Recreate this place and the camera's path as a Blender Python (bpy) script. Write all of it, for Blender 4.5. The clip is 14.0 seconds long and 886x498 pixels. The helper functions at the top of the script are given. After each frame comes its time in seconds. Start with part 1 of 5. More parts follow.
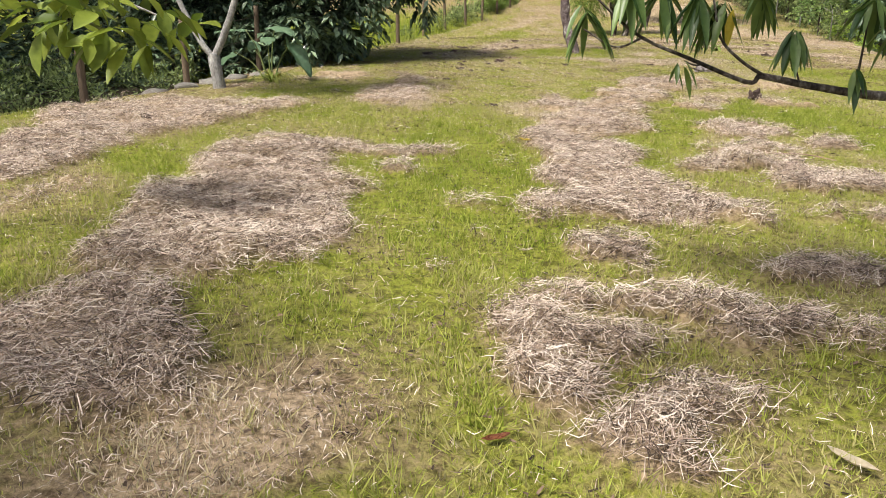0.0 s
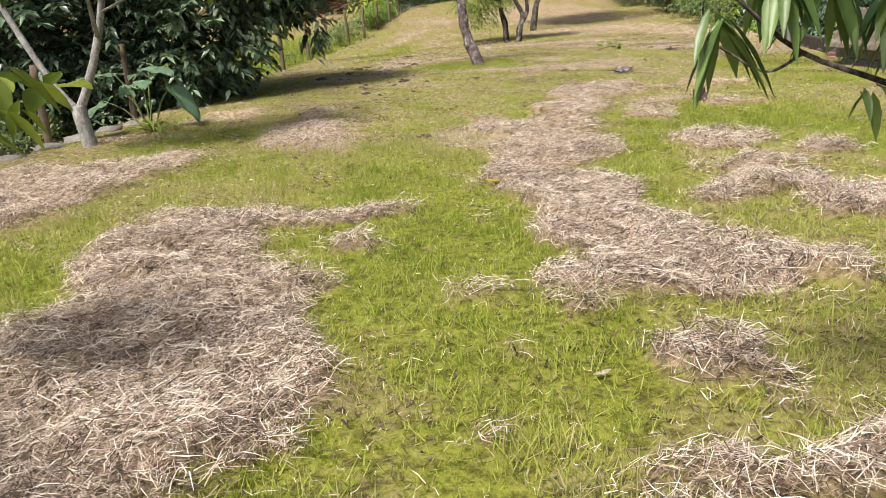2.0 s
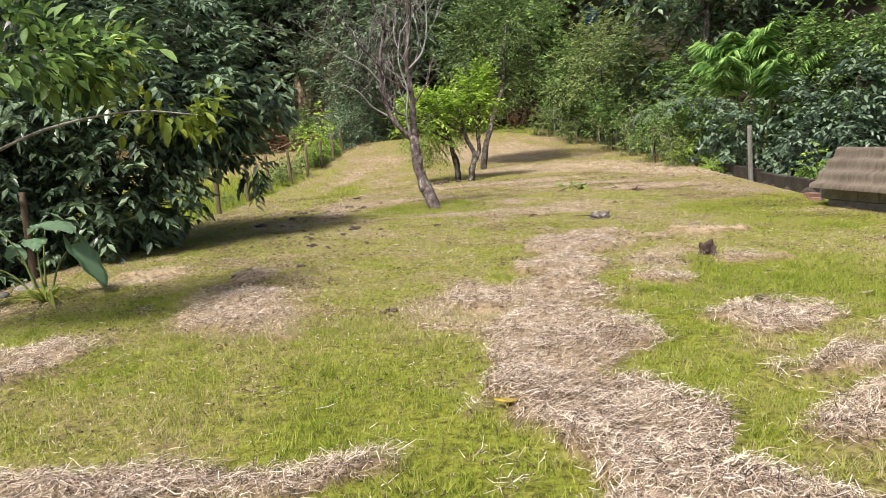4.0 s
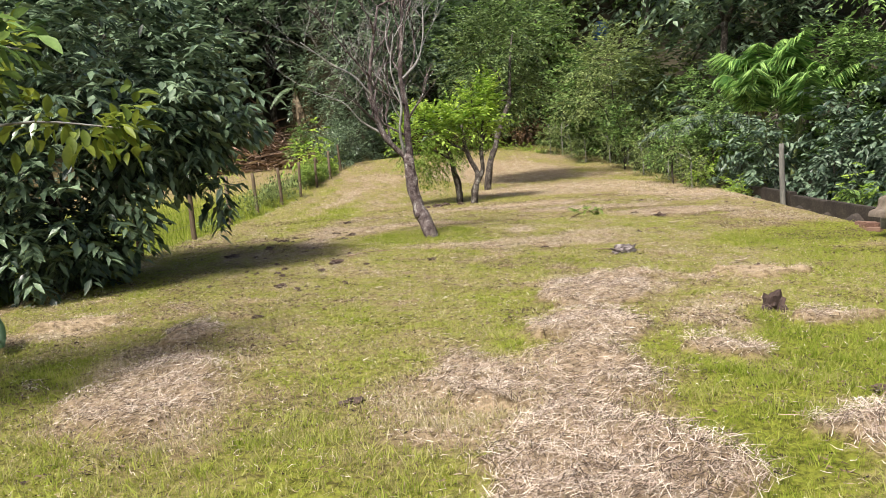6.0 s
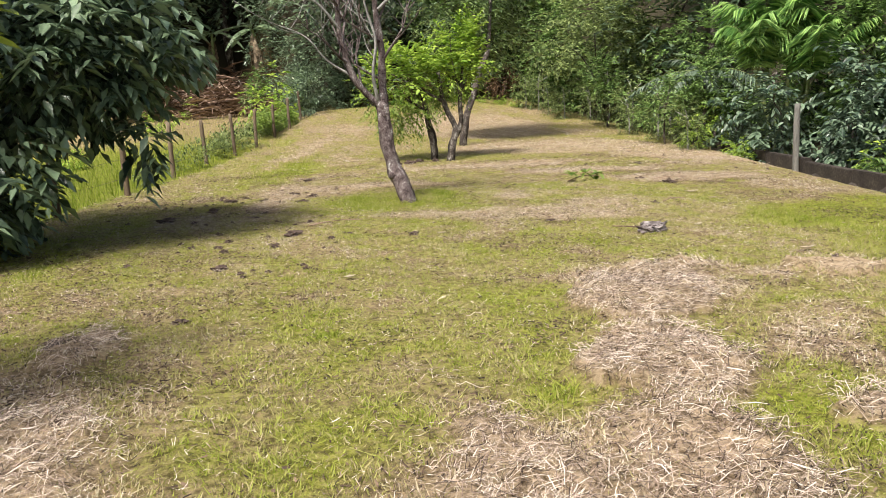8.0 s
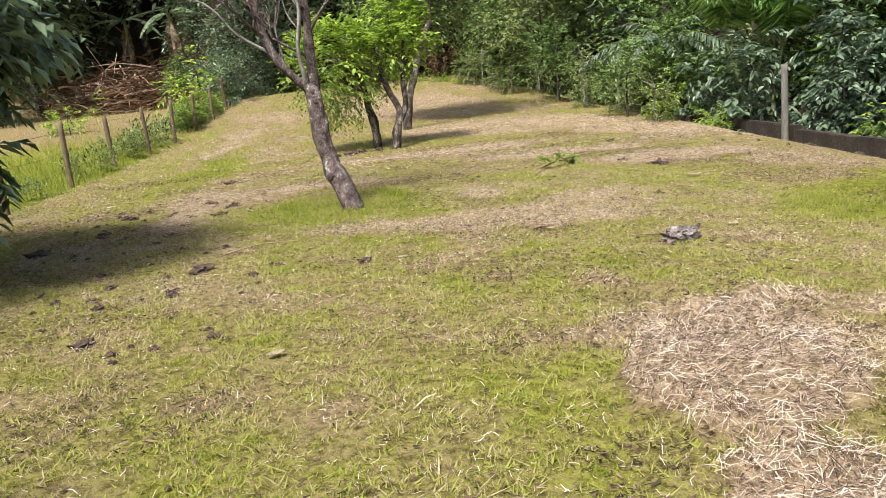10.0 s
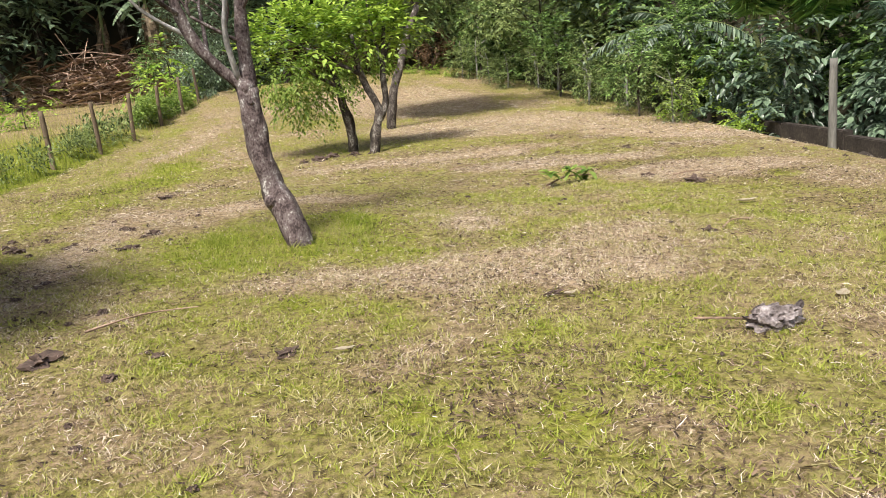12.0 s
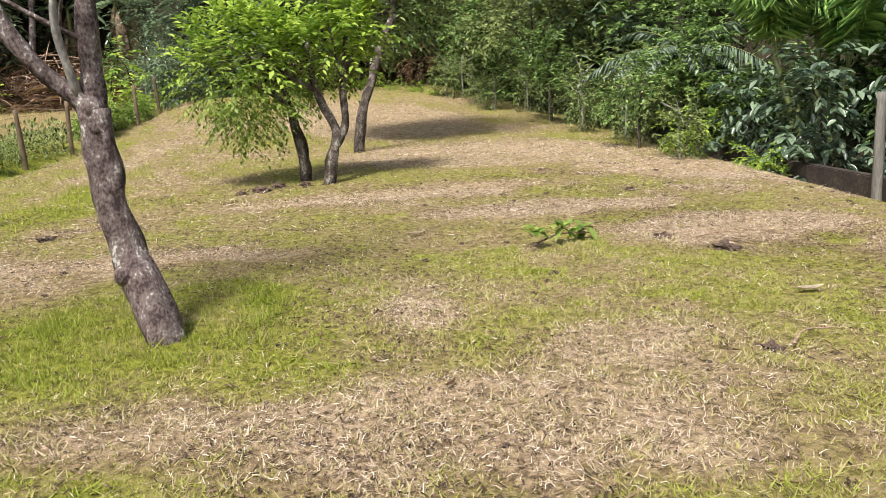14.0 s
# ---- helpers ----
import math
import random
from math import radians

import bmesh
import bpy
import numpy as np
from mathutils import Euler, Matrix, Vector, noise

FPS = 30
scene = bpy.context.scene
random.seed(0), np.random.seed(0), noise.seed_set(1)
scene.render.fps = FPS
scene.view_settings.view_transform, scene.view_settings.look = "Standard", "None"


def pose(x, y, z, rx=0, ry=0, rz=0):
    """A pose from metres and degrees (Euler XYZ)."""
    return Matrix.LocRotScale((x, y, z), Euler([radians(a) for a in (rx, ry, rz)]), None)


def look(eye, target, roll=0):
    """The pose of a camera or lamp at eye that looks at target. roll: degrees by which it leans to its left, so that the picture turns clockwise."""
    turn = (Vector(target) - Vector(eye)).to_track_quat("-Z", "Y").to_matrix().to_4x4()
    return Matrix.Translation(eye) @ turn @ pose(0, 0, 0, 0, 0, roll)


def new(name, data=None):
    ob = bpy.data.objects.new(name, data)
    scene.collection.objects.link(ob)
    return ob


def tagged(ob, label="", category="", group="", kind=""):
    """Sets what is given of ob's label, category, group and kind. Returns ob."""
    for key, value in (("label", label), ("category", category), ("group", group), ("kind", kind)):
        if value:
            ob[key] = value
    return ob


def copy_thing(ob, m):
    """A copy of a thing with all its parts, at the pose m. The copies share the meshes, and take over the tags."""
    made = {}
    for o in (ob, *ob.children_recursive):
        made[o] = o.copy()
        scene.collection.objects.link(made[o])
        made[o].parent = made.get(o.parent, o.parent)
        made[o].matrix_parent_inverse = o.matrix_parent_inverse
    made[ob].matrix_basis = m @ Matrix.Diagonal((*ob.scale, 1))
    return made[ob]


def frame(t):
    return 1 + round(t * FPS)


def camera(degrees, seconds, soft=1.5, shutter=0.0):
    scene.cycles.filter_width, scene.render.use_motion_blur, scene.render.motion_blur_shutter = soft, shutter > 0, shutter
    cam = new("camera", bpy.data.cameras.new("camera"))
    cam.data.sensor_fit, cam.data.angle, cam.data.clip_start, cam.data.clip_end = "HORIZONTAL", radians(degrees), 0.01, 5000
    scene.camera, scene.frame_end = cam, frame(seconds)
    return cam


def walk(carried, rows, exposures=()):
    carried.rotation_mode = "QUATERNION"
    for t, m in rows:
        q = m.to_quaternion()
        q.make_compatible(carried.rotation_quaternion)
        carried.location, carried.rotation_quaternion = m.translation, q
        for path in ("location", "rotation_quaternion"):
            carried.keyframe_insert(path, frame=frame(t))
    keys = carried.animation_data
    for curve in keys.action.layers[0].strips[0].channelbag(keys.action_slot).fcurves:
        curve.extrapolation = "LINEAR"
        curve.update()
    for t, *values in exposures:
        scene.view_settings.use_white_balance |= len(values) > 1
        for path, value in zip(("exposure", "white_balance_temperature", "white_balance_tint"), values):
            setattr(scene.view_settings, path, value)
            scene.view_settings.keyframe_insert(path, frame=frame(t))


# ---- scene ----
cam = camera(58.9, 14.0, soft=0.7)
METRES, EYE, TILT, LEAN, TURN = 14.9, 1.5, 0.0, 0.0, 0.6
ROWS = [
    (0.0, 0.0, 0.0, 0.0, -0.18, -17.93, 0.56),
    (0.5, -0.0027, 0.0216, 0.0007, -2.01, -17.36, 0.81),
    (1.0, -0.0098, 0.0466, -0.0022, -4.37, -17.5, 0.49),
    (1.5, -0.0229, 0.0746, -0.0, -7.82, -17.66, 3.1),
    (2.0, -0.0307, 0.1061, 0.002, -9.5, -17.4, 4.95),
    (2.5, -0.0361, 0.1392, 0.0028, -11.68, -15.59, 4.79),
    (3.0, -0.0376, 0.1743, 0.005, -13.71, -12.85, 4.48),
    (3.5, -0.0337, 0.2073, 0.0073, -13.88, -9.41, 4.99),
    (6.0, 0.0147, 0.3644, 0.0082, -13.48, -7.0, 4.92),
    (6.5, 0.0159, 0.4, 0.0069, -13.25, -6.81, 4.12),
    (7.0, 0.0217, 0.4355, 0.0053, -13.36, -6.83, 3.75),
    (7.5, 0.027, 0.4724, 0.0041, -14.21, -9.16, 3.43),
    (8.0, 0.0305, 0.5116, 0.006, -16.18, -10.58, 3.22),
    (8.5, 0.04, 0.5476, 0.007, -16.49, -10.7, 3.77),
    (9.0, 0.0476, 0.5868, 0.007, -19.8, -10.58, 5.22),
    (11.5, 0.111, 0.7715, 0.0044, -21.23, -15.54, 5.8),
    (12.0, 0.132, 0.8084, 0.0056, -21.23, -13.01, 5.45),
    (12.5, 0.149, 0.8458, 0.0061, -21.39, -12.6, 2.46),
    (13.0, 0.1688, 0.8795, 0.0064, -21.67, -12.26, 2.38),
    (13.5, 0.1892, 0.9131, 0.0058, -21.66, -12.11, 2.14),
    (14.0, 0.2083, 0.9462, 0.0063, -21.82, -11.91, 3.44),
]
walk(cam, [(t, pose(0, 0, EYE, TILT, LEAN, TURN) @ pose(METRES * x, METRES * y, METRES * z, 90 + pitch, roll, yaw)) for t, x, y, z, yaw, pitch, roll in ROWS], [(0.0, 0.5), (14.0, 0.5)])

# light: high sun through thin haze
SUN = Vector((-0.45, -0.40, 1.0)).normalized()
world = bpy.data.worlds.new("world")
scene.world = world
world.use_nodes = True
sky = world.node_tree.nodes.new("ShaderNodeTexSky")
sky.sky_type, sky.sun_disc = "NISHITA", False
sky.sun_elevation, sky.sun_rotation = math.asin(SUN.z), math.atan2(SUN.x, SUN.y)
sky.dust_density, sky.ozone_density = 5.0, 0.8
world.node_tree.links.new(sky.outputs["Color"], world.node_tree.nodes["Background"].inputs["Color"])
world.node_tree.nodes["Background"].inputs["Strength"].default_value = 0.12
sun_data = bpy.data.lights.new("sun", "SUN")
sun_data.energy, sun_data.angle, sun_data.color = 4.1, radians(11.0), (1.0, 0.97, 0.90)
sun = new("sun", sun_data)
sun.matrix_world = look(SUN * 60, (0, 0, 0))


# ---- materials ----
def shader(name, stops, scale=6.0, fine=60.0, rough=0.75, bump=0.3, translucent=0.0, island=0.0, objrand=0.0, metal=0.0, spec=0.3, stretch=(1, 1, 1), bump_dist=0.01):
    """Two scales of noise through a colour ramp, with relief; island and objrand vary the value per leaf and per object."""
    m = bpy.data.materials.new(name)
    m.use_nodes = True
    nt = m.node_tree
    n, l = nt.nodes, nt.links
    bsdf, out = n["Principled BSDF"], n["Material Output"]
    geo = n.new("ShaderNodeTexCoord")
    mp = n.new("ShaderNodeMapping")
    mp.inputs["Scale"].default_value = stretch
    l.new(geo.outputs["Object"], mp.inputs["Vector"])
    a, b = n.new("ShaderNodeTexNoise"), n.new("ShaderNodeTexNoise")
    a.inputs["Scale"].default_value, b.inputs["Scale"].default_value = scale, fine
    a.inputs["Detail"].default_value, b.inputs["Detail"].default_value = 4, 5
    l.new(mp.outputs[0], a.inputs["Vector"])
    l.new(mp.outputs[0], b.inputs["Vector"])
    mix = n.new("ShaderNodeMath")
    mix.operation = "MULTIPLY_ADD"
    mix.inputs[1].default_value = 0.45
    l.new(b.outputs["Fac"], mix.inputs[0])
    half = n.new("ShaderNodeMath")
    half.operation, half.inputs[1].default_value = "MULTIPLY", 0.55
    l.new(a.outputs["Fac"], half.inputs[0])
    l.new(half.outputs[0], mix.inputs[2])
    value = mix.outputs[0]
    for amount, source in ((island, "island"), (objrand, "object")):
        if amount:
            src = n.new("ShaderNodeNewGeometry").outputs["Random Per Island"] if source == "island" else n.new("ShaderNodeObjectInfo").outputs["Random"]
            s = n.new("ShaderNodeMath")
            s.operation, s.inputs[1].default_value, s.inputs[2].default_value = "MULTIPLY_ADD", amount, -amount / 2
            l.new(src, s.inputs[0])
            t = n.new("ShaderNodeMath")
            t.operation = "ADD"
            l.new(s.outputs[0], t.inputs[0])
            l.new(value, t.inputs[1])
            value = t.outputs[0]
    ramp = n.new("ShaderNodeValToRGB")
    els = ramp.color_ramp.elements
    while len(els) < len(stops):
        els.new(0.5)
    for e, (p, col) in zip(els, stops):
        e.position, e.color = p, (*col, 1)
    l.new(value, ramp.inputs["Fac"])
    l.new(ramp.outputs[0], bsdf.inputs["Base Color"])
    bsdf.inputs["Roughness"].default_value, bsdf.inputs["Metallic"].default_value = rough, metal
    bsdf.inputs["Specular IOR Level"].default_value = spec
    if bump:
        bp = n.new("ShaderNodeBump")
        bp.inputs["Strength"].default_value, bp.inputs["Distance"].default_value = bump, bump_dist
        l.new(mix.outputs[0], bp.inputs["Height"])
        l.new(bp.outputs[0], bsdf.inputs["Normal"])
    if translucent:
        tr, ms = n.new("ShaderNodeBsdfTranslucent"), n.new("ShaderNodeMixShader")
        ms.inputs[0].default_value = translucent
        l.new(ramp.outputs[0], tr.inputs["Color"])
        l.new(bsdf.outputs[0], ms.inputs[1])
        l.new(tr.outputs[0], ms.inputs[2])
        l.new(ms.outputs[0], out.inputs["Surface"])
    return m


def leafy(name, dark, light, rough=0.5, translucent=0.3, spec=0.4, island=0.7):
    mid = tuple((a + b) / 2 for a, b in zip(dark, light))
    return shader(name, [(0.2, dark), (0.5, mid), (0.85, light)], 1.2, 25, rough, 0, translucent, island, spec=spec)


M_DARKLEAF = leafy("dark glossy leaf", (0.024, 0.048, 0.026), (0.275, 0.375, 0.22), 0.33, 0.22, 0.7)
M_MIDLEAF = leafy("green leaf", (0.028, 0.062, 0.018), (0.31, 0.47, 0.135), 0.45, 0.3)
M_BRIGHTLEAF = leafy("fresh green leaf", (0.15, 0.27, 0.03), (0.46, 0.60, 0.10), 0.5, 0.4)
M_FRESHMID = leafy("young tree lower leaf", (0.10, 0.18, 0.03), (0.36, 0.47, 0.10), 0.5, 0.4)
M_ORCHARD = leafy("orchard leaf", (0.028, 0.055, 0.02), (0.27, 0.37, 0.135), 0.42, 0.25)
M_LIMELEAF = leafy("yellow green leaf", (0.10, 0.15, 0.02), (0.34, 0.40, 0.06), 0.5, 0.4)
M_OLIVELEAF = leafy("olive leaf", (0.045, 0.072, 0.024), (0.39, 0.48, 0.175), 0.5, 0.28)
M_GREYLEAF = leafy("blue green leaf", (0.025, 0.05, 0.028), (0.21, 0.29, 0.18), 0.33, 0.15, 0.6)
M_PALMLEAF = leafy("palm leaflet", (0.10, 0.23, 0.06), (0.50, 0.72, 0.22), 0.4, 0.35, 0.5)
M_BANANALEAF = leafy("banana leaf", (0.09, 0.14, 0.07), (0.22, 0.30, 0.16), 0.45, 0.3)
M_DRYLEAF = leafy("dry leaf", (0.10, 0.07, 0.045), (0.34, 0.26, 0.17), 0.8, 0.15)
M_BROWNLEAF = leafy("brown leaf", (0.06, 0.035, 0.02), (0.26, 0.16, 0.09), 0.8, 0.2)
M_MANGOLEAF = leafy("mango leaf", (0.04, 0.085, 0.022), (0.20, 0.29, 0.075), 0.4, 0.28, 0.5)
M_EARLEAF = leafy("elephant ear leaf", (0.22, 0.36, 0.22), (0.40, 0.54, 0.36), 0.4, 0.35, 0.5)
M_STRAPLEAF = leafy("strap leaf", (0.10, 0.15, 0.02), (0.36, 0.36, 0.08), 0.5, 0.3)
M_STALK = shader("stalk", [(0.3, (0.12, 0.16, 0.05)), (0.7, (0.25, 0.28, 0.11))], 8, 80, 0.5, 0.1)
M_BARK = shader("bark", [(0.40, (0.04, 0.028, 0.027)), (0.49, (0.12, 0.088, 0.085)), (0.58, (0.19, 0.16, 0.15)), (0.645, (0.52, 0.49, 0.46))], 11, 62, 0.9, 0.9, stretch=(1, 1, 0.7), bump_dist=0.02)
M_GREYBARK = shader("lichen bark", [(0.3, (0.11, 0.10, 0.095)), (0.5, (0.30, 0.285, 0.27)), (0.7, (0.56, 0.55, 0.52))], 9, 50, 0.9, 0.7, stretch=(1, 1, 0.5))
M_DARKBARK = shader("dark bark", [(0.40, (0.022, 0.017, 0.014)), (0.51, (0.075, 0.06, 0.05)), (0.58, (0.16, 0.14, 0.12)), (0.65, (0.36, 0.34, 0.30))], 10, 55, 0.9, 0.9, stretch=(1, 1, 0.6))
M_POST = shader("weathered post wood", [(0.3, (0.06, 0.042, 0.028)), (0.6, (0.17, 0.125, 0.085)), (0.8, (0.28, 0.22, 0.16))], 6, 60, 0.9, 0.7, objrand=0.25, stretch=(1, 1, 0.15))
M_GREYPOST = shader("grey post wood", [(0.3, (0.09, 0.085, 0.075)), (0.6, (0.22, 0.21, 0.19)), (0.8, (0.36, 0.35, 0.32))], 6, 60, 0.9, 0.7, stretch=(1, 1, 0.15))
M_CONCRETE = shader("stained concrete", [(0.3, (0.09, 0.08, 0.07)), (0.55, (0.24, 0.22, 0.19)), (0.8, (0.38, 0.36, 0.32))], 2.5, 40, 0.9, 0.6)
M_WALL = shader("mossy retaining wall", [(0.3, (0.018, 0.014, 0.012)), (0.5, (0.05, 0.04, 0.033)), (0.75, (0.13, 0.105, 0.085))], 2.2, 30, 0.95, 0.8)
M_SHEET = shader("fibre cement sheet", [(0.3, (0.13, 0.10, 0.08)), (0.55, (0.30, 0.245, 0.195)), (0.8, (0.46, 0.39, 0.32))], 3, 50, 0.85, 0.4, stretch=(1, 4, 1))
M_STRAW = shader("cut hay", [(0.22, (0.07, 0.049, 0.036)), (0.45, (0.36, 0.265, 0.207)), (0.62, (0.57, 0.452, 0.36)), (0.84, (0.84, 0.74, 0.625))], 4.0, 20, 0.75, 0, 0.2, 0.8)
M_CLOD = shader("dark clod", [(0.3, (0.03, 0.021, 0.017)), (0.55, (0.105, 0.072, 0.058)), (0.75, (0.22, 0.16, 0.13))], 16, 70, 0.95, 1.0)
M_ROCK = shader("dark rock", [(0.3, (0.025, 0.017, 0.015)), (0.6, (0.09, 0.06, 0.05)), (0.8, (0.2, 0.14, 0.12))], 10, 60, 0.9, 0.9)
M_WIRE = shader("rusted wire", [(0.3, (0.05, 0.045, 0.04)), (0.7, (0.16, 0.14, 0.12))], 10, 80, 0.6, 0, metal=0.6)
M_BLUE = shader("blue plastic", [(0.3, (0.015, 0.07, 0.32)), (0.7, (0.03, 0.13, 0.5))], 4, 40, 0.4, 0.05)
M_TWIG = shader("dry twig", [(0.3, (0.10, 0.065, 0.045)), (0.5, (0.34, 0.235, 0.17)), (0.8, (0.55, 0.42, 0.33))], 5, 40, 0.9, 0, island=0.6)
M_PALELEAF = shader("pale fallen leaf", [(0.3, (0.45, 0.38, 0.27)), (0.7, (0.7, 0.62, 0.48))], 8, 60, 0.7, 0.1)
M_YELLOWLEAF = shader("yellow fallen leaf", [(0.3, (0.55, 0.42, 0.04)), (0.7, (0.75, 0.62, 0.12))], 8, 60, 0.6, 0.1)
M_REDLEAF = shader("red brown fallen leaf", [(0.3, (0.16, 0.055, 0.025)), (0.7, (0.34, 0.13, 0.06))], 8, 60, 0.6, 0.1)
M_WHITE = shader("white petal", [(0.3, (0.7, 0.68, 0.66)), (0.7, (0.85, 0.84, 0.82))], 8, 60, 0.6, 0)


def grassy(name, lush, dry, translucent=0.0, blades=False):
    """Grass or turf: green or straw-coloured by the patch attribute and by noise in the plan."""
    m = bpy.data.materials.new(name)
    m.use_nodes = True
    n, l = m.node_tree.nodes, m.node_tree.links
    bsdf, out = n["Principled BSDF"], n["Material Output"]
    tc = n.new("ShaderNodeTexCoord")
    att = n.new("ShaderNodeAttribute")
    att.attribute_name = "dry"
    ns = n.new("ShaderNodeTexNoise")
    ns.inputs["Scale"].default_value, ns.inputs["Detail"].default_value = 2.3, 6
    fn = n.new("ShaderNodeTexNoise")
    fn.inputs["Scale"].default_value, fn.inputs["Detail"].default_value = 34, 6
    for x in (ns, fn):
        l.new(tc.outputs["Object"], x.inputs["Vector"])
    add = n.new("ShaderNodeMath")
    add.operation = "MULTIPLY_ADD"
    add.inputs[1].default_value = 0.5
    l.new(ns.outputs["Fac"], add.inputs[0])
    l.new(att.outputs["Fac"], add.inputs[2])
    add2 = n.new("ShaderNodeMath")
    add2.operation = "MULTIPLY_ADD"
    add2.inputs[1].default_value = 0.6
    l.new(n.new("ShaderNodeNewGeometry").outputs["Random Per Island"] if blades else fn.outputs["Fac"], add2.inputs[0])
    l.new(add.outputs[0], add2.inputs[2])
    ramp = n.new("ShaderNodeValToRGB")
    els = ramp.color_ramp.elements
    stops = [(0.2, lush[0]), (0.42, lush[1]), (0.66, dry[0]), (0.9, dry[1])]
    els.new(0.5), els.new(0.6)
    for e, (p, col) in zip(els, stops):
        e.position, e.color = p, (*col, 1)
    sc = n.new("ShaderNodeMath")
    sc.operation, sc.inputs[1].default_value = "MULTIPLY", 0.62
    l.new(add2.outputs[0], sc.inputs[0])
    l.new(sc.outputs[0], ramp.inputs["Fac"])
    l.new(ramp.outputs[0], bsdf.inputs["Base Color"])
    bsdf.inputs["Roughness"].default_value, bsdf.inputs["Specular IOR Level"].default_value = 0.75, 0.2
    if not blades:
        # tufts with bare, darker earth between them
        tuft, gap = n.new("ShaderNodeTexNoise"), n.new("ShaderNodeValToRGB")
        tuft.inputs["Scale"].default_value, tuft.inputs["Detail"].default_value, tuft.inputs["Roughness"].default_value = 15, 6, 0.8
        l.new(tc.outputs["Object"], tuft.inputs["Vector"])
        gap.color_ramp.elements[0].position, gap.color_ramp.elements[0].color = 0.38, (0.38, 0.33, 0.25, 1)
        gap.color_ramp.elements[1].position, gap.color_ramp.elements[1].color = 0.56, (1.25, 1.2, 1.1, 1)
        l.new(tuft.outputs["Fac"], gap.inputs["Fac"])
        mul = n.new("ShaderNodeMix")
        mul.data_type, mul.blend_type = "RGBA", "MULTIPLY"
        mul.inputs[0].default_value = 1.0
        l.new(ramp.outputs[0], mul.inputs[6])
        l.new(gap.outputs[0], mul.inputs[7])
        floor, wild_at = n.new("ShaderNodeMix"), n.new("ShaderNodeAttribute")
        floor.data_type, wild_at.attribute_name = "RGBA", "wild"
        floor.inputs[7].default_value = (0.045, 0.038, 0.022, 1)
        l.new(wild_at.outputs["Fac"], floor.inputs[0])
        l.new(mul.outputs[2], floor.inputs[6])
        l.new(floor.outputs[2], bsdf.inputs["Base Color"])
        bp = n.new("ShaderNodeBump")
        bp.inputs["Strength"].default_value, bp.inputs["Distance"].default_value = 1.0, 0.035
        l.new(tuft.outputs["Fac"], bp.inputs["Height"])
        l.new(bp.outputs[0], bsdf.inputs["Normal"])
    if translucent:
        tr, ms = n.new("ShaderNodeBsdfTranslucent"), n.new("ShaderNodeMixShader")
        ms.inputs[0].default_value = translucent
        l.new(ramp.outputs[0], tr.inputs["Color"])
        l.new(bsdf.outputs[0], ms.inputs[1])
        l.new(tr.outputs[0], ms.inputs[2])
        l.new(ms.outputs[0], out.inputs["Surface"])
    return m


M_TURF = grassy("turf", ((0.13, 0.165, 0.016), (0.22, 0.24, 0.036)), ((0.27, 0.21, 0.125), (0.42, 0.33, 0.24)))
M_BLADE = grassy("grass blade", ((0.18, 0.245, 0.022), (0.37, 0.41, 0.075)), ((0.42, 0.375, 0.165), (0.62, 0.53, 0.37)), 0.35, True)

# ---- shape helpers ----
rng = np.random.default_rng(7)


def mesh_from(name, verts, faces, material):
    """faces: an integer array with one row per face."""
    me = bpy.data.meshes.new(name)
    verts, faces = np.asarray(verts, np.float32), np.asarray(faces, np.int32)
    me.vertices.add(len(verts))
    me.vertices.foreach_set("co", verts.ravel())
    k = faces.shape[1]
    me.loops.add(faces.size)
    me.loops.foreach_set("vertex_index", faces.ravel())
    me.polygons.add(len(faces))
    me.polygons.foreach_set("loop_start", np.arange(0, faces.size, k, dtype=np.int32))
    me.polygons.foreach_set("loop_total", np.full(len(faces), k, np.int32))
    me.update(calc_edges=True)
    me.materials.append(material)
    return me


def thing(name, label, category, at=(0, 0, 0), group=""):
    e = new(name)
    e.empty_display_size = 0.2
    e.location = at
    return tagged(e, label, category, group)


def part(name, data, material, parent, label="", smooth=False):
    """Links a bmesh or a mesh as one object under a thing or a part."""
    if isinstance(data, bmesh.types.BMesh):
        me = bpy.data.meshes.new(name)
        bmesh.ops.recalc_face_normals(data, faces=data.faces)
        data.to_mesh(me)
        data.free()
        me.materials.append(material)
    else:
        me = data
    if smooth:
        me.shade_smooth()
    ob = new(name, me)
    ob.parent = parent
    return tagged(ob, label)


def solo(name, data, material, label, category, at=(0, 0, 0), group="", kind="", smooth=False):
    ob = part(name, data, material, None, smooth=smooth)
    ob.location = at
    return tagged(ob, label, category, group, kind)


def curve_points(pts, n):
    """Catmull-Rom through pts."""
    p = [Vector(q) for q in pts]
    p = [p[0] * 2 - p[1]] + p + [p[-1] * 2 - p[-2]]
    out = []
    for i in range(n):
        u = i / (n - 1) * (len(p) - 3)
        k = min(int(u), len(p) - 4)
        f = u - k
        a, b, c, d = p[k:k + 4]
        out.append(0.5 * ((2 * b) + (c - a) * f + (2 * a - 5 * b + 4 * c - d) * f * f + (3 * b - a - 3 * c + d) * f ** 3))
    return out


